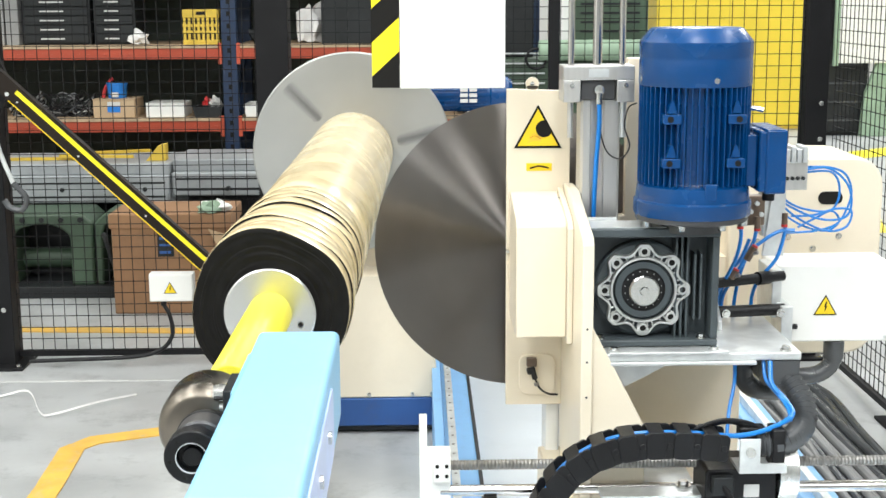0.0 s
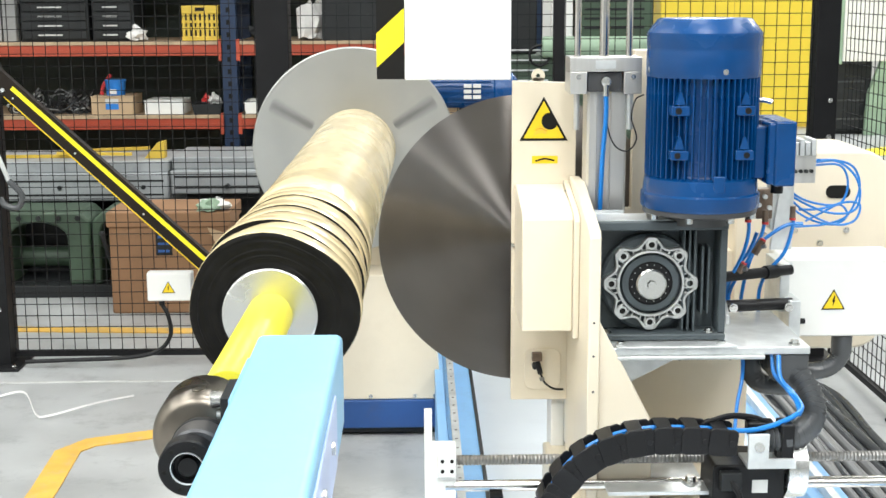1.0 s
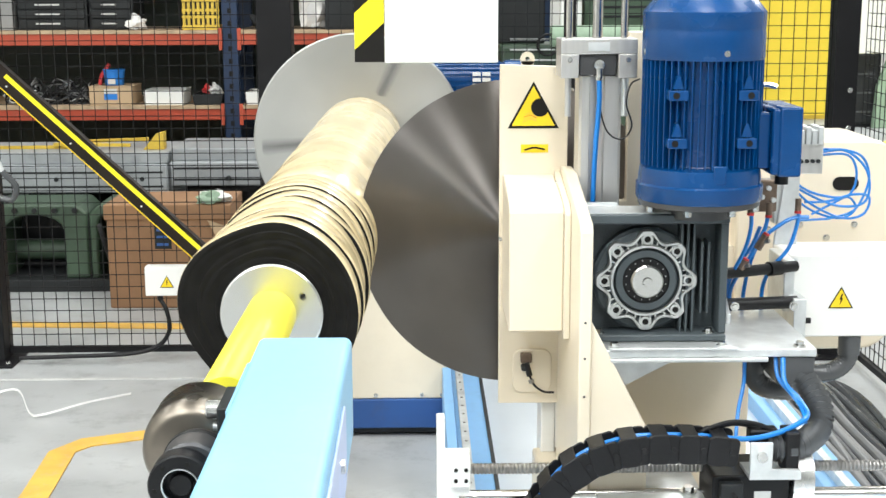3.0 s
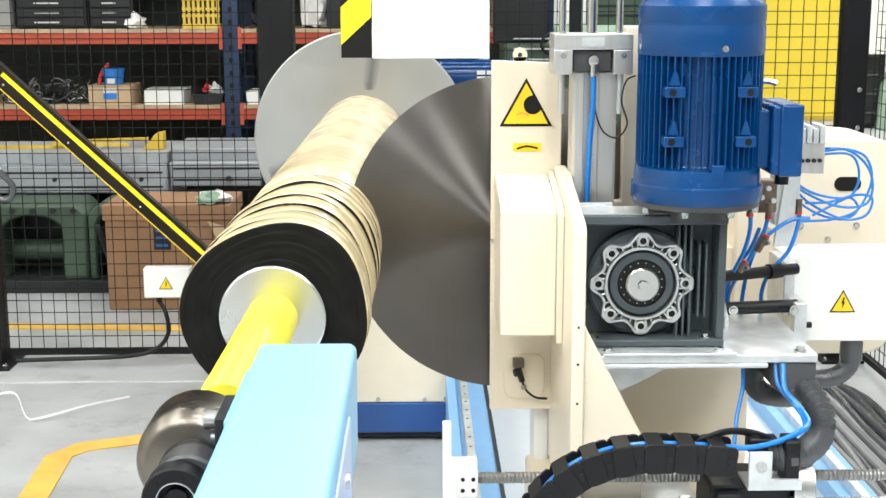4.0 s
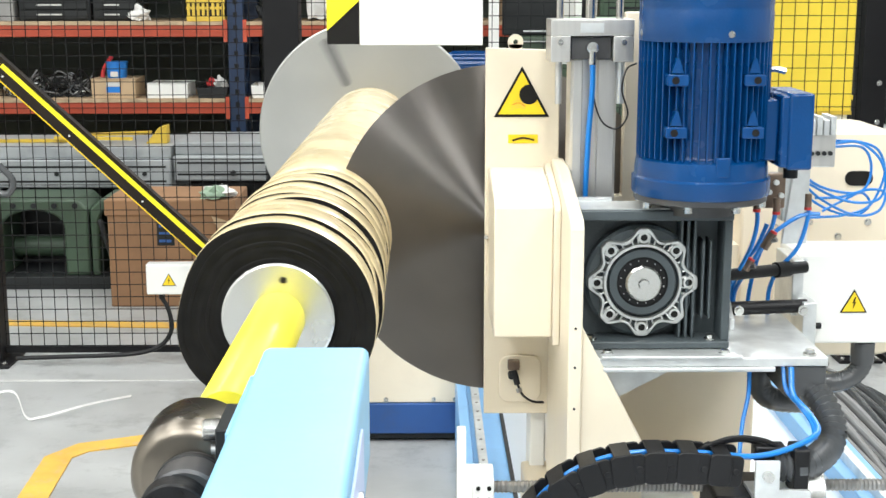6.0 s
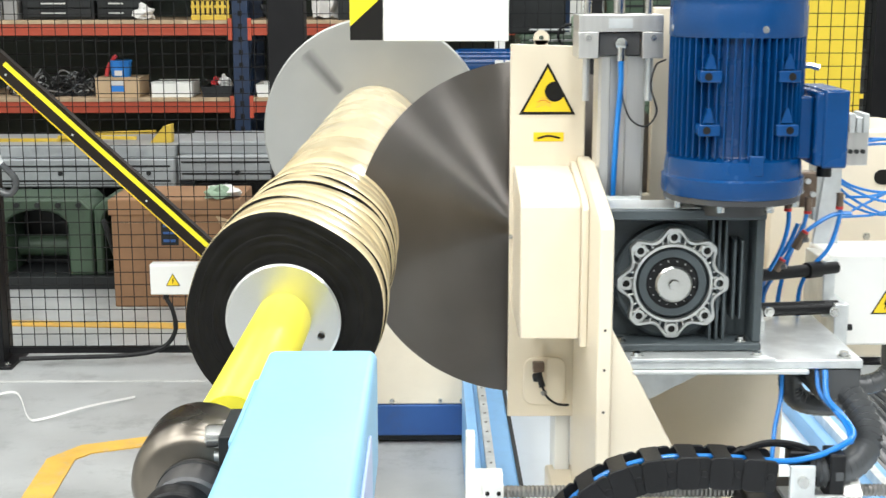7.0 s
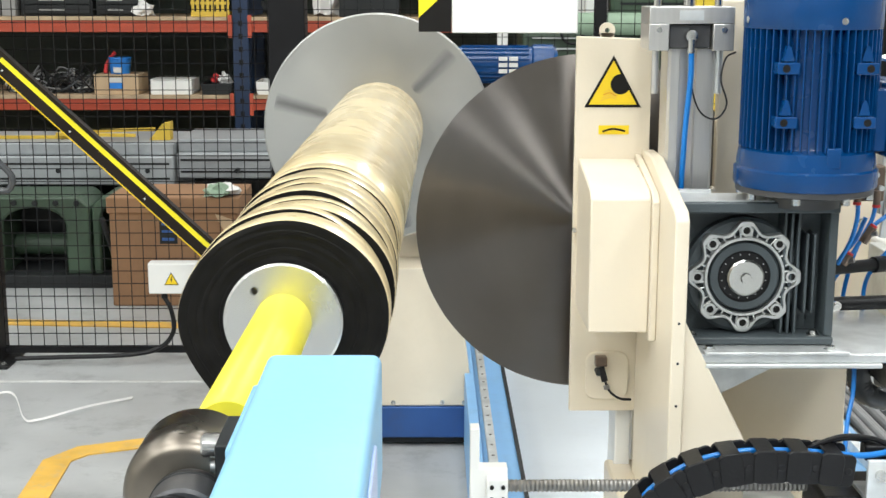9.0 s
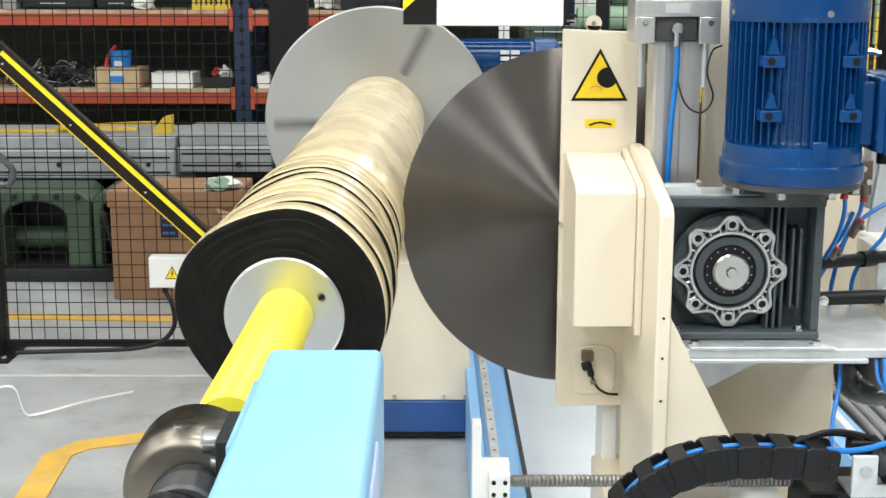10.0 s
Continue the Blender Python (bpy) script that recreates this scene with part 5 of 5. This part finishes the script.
crumple("rag", (-1.70, RY + 0.12, S2), (0.075, 0.08, 0.075), CLOTH, "heap of white cloth on the rack shelf", "cloth", 3)
crumple("rag", (-1.25, RY + 0.16, S1 + 0.055), (0.055, 0.06, 0.055), CLOTH, "pale rags in the dark bin", "cloth", 5)
crumple("rag", (-1.30, RY + 0.15, S1 + 0.060), (0.03, 0.05, 0.05), RED, "red rag in the dark bin", "cloth", 6)
crumple("plastic_bag", (-0.62, RY + 0.2, S2), (0.12, 0.12, 0.22), CLOTH, "translucent pale plastic bag on the rack", "bag", 9)
crumple("plastic_bag", (0.18, RY + 0.2, S2), (0.16, 0.12, 0.22), DARK, "dark bag of parts on the rack", "bag", 12)


def build_crate():
    x0, x1, z0, z1 = -1.41, -1.185, S2, S2 + 0.215
    t = thing("plastic_crate", ((x0 + x1) / 2, RY + 0.2, z0), "yellow plastic crate with slotted sides", "crate")
    part("rim", box(x0, x1, RY + 0.02, RY + 0.34, z1 - 0.05, z1), CRATE_YELLOW, t, bevel=0.004)
    part("handle_hole", box(x0 + 0.085, x1 - 0.085, RY + 0.017, RY + 0.02, z1 - 0.032, z1 - 0.012), INK_AND_HOLES, t)
    part("floor", box(x0, x1, RY + 0.02, RY + 0.34, z0, z0 + 0.03), CRATE_YELLOW, t, bevel=0.003)
    # Solid dark core stands in for the shade behind the slats.
    part("inner_shade", box(x0 + 0.012, x1 - 0.012, RY + 0.035, RY + 0.33, z0 + 0.03, z1 - 0.05), DARK, t)
    for i in range(8):
        x = x0 + 0.004 + i * (x1 - x0 - 0.024) / 7
        part("slat", box(x, x + 0.016, RY + 0.022, RY + 0.036, z0 + 0.03, z1 - 0.05), CRATE_YELLOW, t)
    for z in (z0 + 0.07, z0 + 0.11):
        part("slat", box(x0, x1, RY + 0.021, RY + 0.035, z, z + 0.016), CRATE_YELLOW, t)


build_crate()


def build_blue_tin():
    t = thing("blue_tub", (-1.86, RY + 0.14, S1 + 0.116), "bright blue plastic tub on the cardboard box", "tub")
    part("tub", lathe([(0, 0), (0.056, 0), (0.064, 0.085), (0.067, 0.087), (0.067, 0.096), (0.060, 0.098), (0, 0.094)], (-1.86, RY + 0.14, S1 + 0.116), "z", 24), BIN_BLUE, t)
    part("white_label", box(-1.885, -1.84, RY + 0.072, RY + 0.076, S1 + 0.125, S1 + 0.155), BAR, t)
    s = thing("red_tool", (-1.93, RY + 0.12, S1 + 0.116), "red-handled tool leaning on the tub", "tool")
    part("grip", tube([(-1.945, RY + 0.12, S1 + 0.118), (-1.935, RY + 0.13, S1 + 0.17), (-1.90, RY + 0.14, S1 + 0.225), (-1.885, RY + 0.14, S1 + 0.24)], 0.012, 8), RED, s)


build_blue_tin()
lab = bpy.data.objects["carton"]
part("blue_print", box(-1.90, -1.82, RY + 0.0175, RY + 0.0195, S1 + 0.035, S1 + 0.070), BIN_BLUE, lab, "blue printed block")
part("white_print", box(-1.90, -1.82, RY + 0.0175, RY + 0.0195, S1 + 0.072, S1 + 0.100), BAR, lab, "white printed block")


def build_coils():
    rng = random.Random(8)
    for cx, w in ((-2.08, 0.10), (-2.22, 0.12), (-2.42, 0.13)):
        t = thing("cable_coil", (cx, RY + 0.2, S1), "tangled heap of dark cable on the rack", "cable coil", "coils on the rack")
        for k in range(16):
            pts = []
            a0, lift = rng.uniform(0, 6.3), rng.uniform(0.03, 0.17)
            for i in range(8):
                a = a0 + i * rng.uniform(0.7, 1.1)
                r = w * rng.uniform(0.35, 1.0)
                pts.append((cx + r * math.cos(a), RY + 0.16 + 0.09 * math.sin(a) * rng.uniform(0.3, 1), S1 + 0.007 + lift * (0.5 + 0.5 * math.sin(a * 1.3 + k)) * rng.uniform(0.7, 1)))
            part("loop", tube(pts, rng.uniform(0.003, 0.0055), 6, 5), rng.choice([BLACK, CONDUIT, CABLE, GALV, BLACK]), t)


build_coils()
rng_s = random.Random(31)
for i in range(7):
    x = -0.95 + 0.26 * i
    if i in (1, 2, 4):
        continue
    crumple("machine_part", (x, RY + 0.2, S1 if i % 2 else S2), (0.07, 0.08, 0.09), rng_s.choice([DARK, CONDUIT, BENCH]), "dark greasy machine part on the rack", "machine part", 40 + i)
for i in range(9):
    x = -2.5 + 0.18 * i
    crumple("casting", (x, RY + 0.2, S0), (0.07, 0.09, 0.075), rng_s.choice([DARK, CONDUIT, GREEN]), "dark casting stored low on the rack", "casting", 60 + i)


# ---- bench and green machine behind the fence ----
def build_bench():
    t = thing("steel_bench", (-2.0, 7.2, 0), "long worn grey steel surface bench", "workbench")
    part("table_top", box(-3.4, -1.32, 6.90, 7.45, 0.590, 0.650), BENCH, t, "grey ground steel top", bevel=0.006)
    part("front_apron", box(-3.4, -1.32, 6.86, 6.92, 0.440, 0.590), BENCH, t, bevel=0.01)
    part("table_top", box(-1.31, -0.2, 6.95, 7.45, 0.600, 0.665), BENCH, t, "grey ground steel top", bevel=0.006)
    part("front_apron", box(-1.31, -0.2, 6.90, 6.97, 0.470, 0.600), BENCH, t, bevel=0.01)
    # Added sheet: its dark colour gives the shade beneath the bench.
    part("shade_panel", box(-3.3, -0.26, 7.41, 7.44, 0.0, 0.58), DARK, t, "dark panel standing in for shade under the bench")
    # Nothing is cut in: dark strips carry the shade of the grooves.
    for x0, x1, y, z in ((-3.38, -1.34, 6.858, 0.545), (-3.38, -1.34, 6.858, 0.470), (-1.29, -0.22, 6.898, 0.560), (-1.29, -0.22, 6.898, 0.500)):
        part("groove_shade", box(x0, x1, y, y + 0.004, z, z + 0.010), DARK, t, "dark strip for the shade of a groove")
    for x in (-3.1, -2.5, -1.9, -1.45, -1.0, -0.5):
        part("apron_bolt", rod((x, 6.852, 0.515), (x, 6.91, 0.515), 0.012, 12), DARK, t)
    for x in (-3.2, -2.3, -1.4, -0.35):
        part("leg", box(x, x + 0.09, 6.95, 7.40, 0, 0.590), BENCH, t, bevel=0.004)
    for i, (x, l, a) in enumerate(((-2.05, 0.55, 0.02), (-1.75, 0.42, -0.05), (-1.62, 0.30, 0.10))):
        s = thing("yellow_level", (x, 7.1, 0.650), "yellow spirit level lying on the bench", "tool", "levels on the bench")
        part("bar", prism([(x - l / 2, 7.06), (x + l / 2, 7.06 + a), (x + l / 2, 7.085 + a), (x - l / 2, 7.085)], "z", 0.652 + 0.016 * i, 0.668 + 0.016 * i), CRATE_YELLOW, s)
    s = thing("yellow_block", (-1.42, 7.05, 0.650), "yellow angle block on the bench", "tool")
    part("block", prism([(-1.47, 0.652), (-1.36, 0.652), (-1.36, 0.745), (-1.40, 0.735)], "y", 7.02, 7.10), CRATE_YELLOW, s)


build_bench()


def arch_block(x0, x1, z1, open_w, open_h):
    xm = (x0 + x1) / 2
    pts = [(x0, 0.06), (x0, z1 - 0.05), (x0 + 0.05, z1), (x1 - 0.05, z1), (x1, z1 - 0.05), (x1, 0.06), (xm + open_w / 2, 0.06), (xm + open_w / 2, open_h - 0.08)]
    for i in range(1, 8):
        a = math.pi * i / 8
        pts.append((xm + open_w / 2 * math.cos(a), open_h - 0.08 + 0.08 * math.sin(a)))
    pts += [(xm - open_w / 2, open_h - 0.08), (xm - open_w / 2, 0.06)]
    return pts


def build_green_machine():
    t = thing("green_machine", (-2.1, 6.7, 0), "old green cast-iron machine with arched openings", "machine")
    for x0, x1 in ((-2.20, -1.66), (-1.65, -1.49), (-2.76, -2.22)):
        part("casting", prism(arch_block(x0, x1, 0.44, min(0.30, x1 - x0 - 0.08), 0.385), "y", 6.50, 6.84), GREEN, t, "green cast-iron frame", bevel=0.012)
        part("cross_tube", rod((x0 + 0.02, 6.72, 0.17), (x1 - 0.02, 6.72, 0.17), 0.055, 20), GREEN, t)
        # Dark filler plate gives the arch opening its shade by colour.
        part("arch_shade_plate", box(x0 + 0.05, x1 - 0.05, 6.80, 6.83, 0.06, 0.36), DARK, t)
    for k in range(5):
        x = -2.12 + 0.1 * k
        part("stud", rod((x, 6.49, 0.41), (x, 6.50, 0.41), 0.014, 10), DARK, t)
    part("hand_crank", tube([(-1.58, 6.46, 0.30), (-1.58, 6.42, 0.34), (-1.54, 6.42, 0.20), (-1.52, 6.42, 0.12)], 0.014, 8), DARK, t)
    part("foot_rail", box(-3.0, -1.48, 6.46, 6.90, 0.0, 0.062), DARK, t, bevel=0.004)


build_green_machine()


def build_big_carton():
    t = thing("cardboard_crate", (-1.2, 6.3, 0), "large brown cardboard box on the floor behind the fence", "cardboard box")
    part("body", box(-1.47, -0.89, 6.10, 6.50, 0.0, 0.49), CARDBOARD, t, "brown cardboard", bevel=0.008)
    part("lid", box(-1.48, -0.88, 6.09, 6.51, 0.43, 0.503), CARDBOARD, t, bevel=0.006)
    part("fold_line", box(-1.46, -0.90, 6.0975, 6.0985, 0.395, 0.400), BOARD, t)
    part("torn_flap", prism([(-0.99, 0.43), (-0.90, 0.40), (-0.895, 0.34), (-0.94, 0.33)], "y", 6.078, 6.084), PALE_CARD, t, "torn pale cardboard flap")
    part("dark_print", box(-1.245, -1.166, 6.098, 6.1, 0.29, 0.42), DARK, t, "dark printed block")
    for k in range(3):
        part("print_bar", box(-1.235, -1.18, 6.0965, 6.098, 0.305 + 0.035 * k, 0.318 + 0.035 * k), MID_BLUE, t)
    crumple("rag", (-0.96, 6.16, 0.503), (0.10, 0.08, 0.05), CLOTH, "white and green rag on the cardboard box", "cloth", 17)
    crumple("rag", (-0.985, 6.12, 0.504), (0.07, 0.045, 0.05), PALE_GREEN, "green rag on the cardboard box", "cloth", 18)


build_big_carton()


def build_hooks():
    t = thing("lifting_sling", (-1.72, 5.12, 0.62), "grey lifting hook hanging at the fence post", "hook")
    part("strap", tube([(-1.70, 5.12, 1.10), (-1.68, 5.11, 0.95), (-1.63, 5.11, 0.80)], 0.010, 8), GALV, t)
    part("hook", tube([(-1.63, 5.11, 0.80), (-1.58, 5.11, 0.74), (-1.60, 5.11, 0.69), (-1.65, 5.11, 0.70), (-1.67, 5.11, 0.73)], 0.013, 8), CONDUIT, t, "dark steel hook")


build_hooks()


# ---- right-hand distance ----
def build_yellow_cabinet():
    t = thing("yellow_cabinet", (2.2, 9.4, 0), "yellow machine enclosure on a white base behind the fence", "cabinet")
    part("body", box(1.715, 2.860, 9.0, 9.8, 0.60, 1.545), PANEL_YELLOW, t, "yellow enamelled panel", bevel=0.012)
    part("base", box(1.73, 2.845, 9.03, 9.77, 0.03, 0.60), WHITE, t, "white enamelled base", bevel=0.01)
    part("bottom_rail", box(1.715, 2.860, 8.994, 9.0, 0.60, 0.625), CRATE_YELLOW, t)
    part("dark_gap_plinth", box(1.78, 2.80, 9.08, 9.72, 0.0, 0.03), DARK, t)
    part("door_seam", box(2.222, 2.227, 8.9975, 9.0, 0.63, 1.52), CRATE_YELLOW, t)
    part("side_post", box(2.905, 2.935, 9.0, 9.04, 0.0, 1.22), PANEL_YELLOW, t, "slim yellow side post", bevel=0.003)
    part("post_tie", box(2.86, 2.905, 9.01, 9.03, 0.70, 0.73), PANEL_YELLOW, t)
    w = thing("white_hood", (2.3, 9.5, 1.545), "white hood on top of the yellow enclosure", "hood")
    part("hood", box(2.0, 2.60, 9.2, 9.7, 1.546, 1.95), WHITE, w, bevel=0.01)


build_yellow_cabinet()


def build_green_lathe():
    t = thing("green_lathe", (0.98, 7.3, 0), "dark green machine with a pale green rounded cover", "machine")
    part("base", box(0.45, 1.34, 7.06, 7.5, 0.0, 1.20), GREEN, t, "dark green base", bevel=0.02)
    part("cover", lathe([(0, 0), (0.05, 0), (0.057, 0.01), (0.057, 0.60), (0.05, 0.61), (0, 0.61)], (0.715, 7.04, 1.245), "x", 40), PALE_GREEN, t, "pale green rounded cover")
    part("head", box(0.905, 1.33, 7.1, 7.45, 1.20, 1.95), GREEN, t, "dark green head", bevel=0.02)
    for k in range(6):
        part("vent", box(0.95, 1.28, 7.095, 7.10, 1.34 + 0.05 * k, 1.352 + 0.05 * k), DARK, t)
    part("side_plate", box(0.40, 0.70, 7.20, 7.25, 1.20, 1.62), DARK, t, "dark machine plate", bevel=0.01)
    for k in range(4):
        part("pale_rail", box(0.50, 0.75, 7.04, 7.06, 1.06 + 0.055 * k, 1.068 + 0.055 * k), GALV, t, "thin pale rail")
    part("handwheel", lathe([(0.055, 0), (0.062, 0.006), (0.055, 0.012), (0.048, 0.006), (0.055, 0)], (0.70, 7.02, 1.20), "y", 28), BLACK, t, "black handwheel")
    b = thing("tan_box", (0.62, 7.3, 1.465), "tan cardboard box on the machine", "box")
    part("body", box(0.545, 0.69, 7.22, 7.40, 1.625, 1.80), PALE_CARD, b, bevel=0.004)
    w = thing("switch_cabinet", (0.833, 7.16, 1.20), "white switch cabinet on the green machine", "cabinet")
    part("body", box(0.776, 0.892, 7.13, 7.19, 1.20, 1.75), WHITE, w, bevel=0.005)
    p = thing("white_post", (0.345, 7.03, 0), "slim white painted post beside the machine", "post")
    part("tube", box(0.319, 0.371, 7.0, 7.06, 0.006, 2.2), WHITE, p, bevel=0.004)
    part("foot_plate", box(0.29, 0.40, 6.97, 7.09, 0.0, 0.006), WHITE, p)
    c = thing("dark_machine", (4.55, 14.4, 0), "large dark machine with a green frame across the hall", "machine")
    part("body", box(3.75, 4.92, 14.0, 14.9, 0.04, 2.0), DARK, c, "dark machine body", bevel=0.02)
    part("dark_gap_plinth", box(3.80, 4.88, 14.05, 14.85, 0.0, 0.04), DARK, c)
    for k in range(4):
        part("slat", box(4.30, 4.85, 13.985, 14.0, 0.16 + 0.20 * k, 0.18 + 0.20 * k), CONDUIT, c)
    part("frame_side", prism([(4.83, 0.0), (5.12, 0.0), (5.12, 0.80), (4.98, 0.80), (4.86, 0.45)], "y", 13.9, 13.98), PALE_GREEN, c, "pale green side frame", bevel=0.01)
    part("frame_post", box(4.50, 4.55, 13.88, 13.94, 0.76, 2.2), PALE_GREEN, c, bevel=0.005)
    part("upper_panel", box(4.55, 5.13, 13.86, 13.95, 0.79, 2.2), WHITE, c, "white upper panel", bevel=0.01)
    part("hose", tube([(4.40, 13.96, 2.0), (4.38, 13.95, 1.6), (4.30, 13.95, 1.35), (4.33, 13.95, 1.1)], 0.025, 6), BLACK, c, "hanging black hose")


build_green_lathe()


# ---- what moves ----
def motions():
    axis = Vector((AX, Y_NEAR, AZ))
    turn = 463.2
    walk(LOG, [(0.1 * i, pose(*axis, 0.42, 0, -1.04) @ pose(0, 0, 0, 0, turn * 0.1 * i, 0)) for i in range(101)])
    spin = 800.0
    p = BLADE_DISC.location.copy()
    walk(BLADE_DISC, [(0.1 * i, pose(*p, 0, -spin * 0.1 * i, 0)) for i in range(101)])
    shift = [(0, 0.106, -0.065), (0.5, 0.106, -0.031), (0.9, 0.106, -0.002), (1.1, 0.1045, 0), (1.5, 0.0915, 0), (2.0, 0.0775, 0), (2.5, 0.0628, 0), (3.2, 0.041, 0), (4.0, 0.016, 0),
             (4.5, 0, 0), (5.0, -0.016, 0), (5.25, -0.0235, 0), (5.5, -0.0245, 0), (6.0, -0.0245, 0), (6.6, -0.0245, 0), (6.8, -0.022, 0), (7.0, 0.004, 0), (7.25, 0.037, 0), (7.5, 0.073, 0),
             (7.75, 0.105, 0), (7.9, 0.110, 0.0), (8.05, 0.111, 0.003), (8.5, 0.111, 0.043), (8.75, 0.111, 0.055), (9.0, 0.111, 0.056), (9.5, 0.0965, 0.056), (10.0, 0.0822, 0.056)]
    b = BASE[CARRIAGE.name]
    walk(CARRIAGE, [(t, pose(b.x + dx, b.y + dy, b.z)) for t, dx, dy in shift])
    b = BASE[SLIDE.name]
    walk(SLIDE, [(t, pose(b.x, b.y + dy, b.z)) for t, dx, dy in shift])


motions()
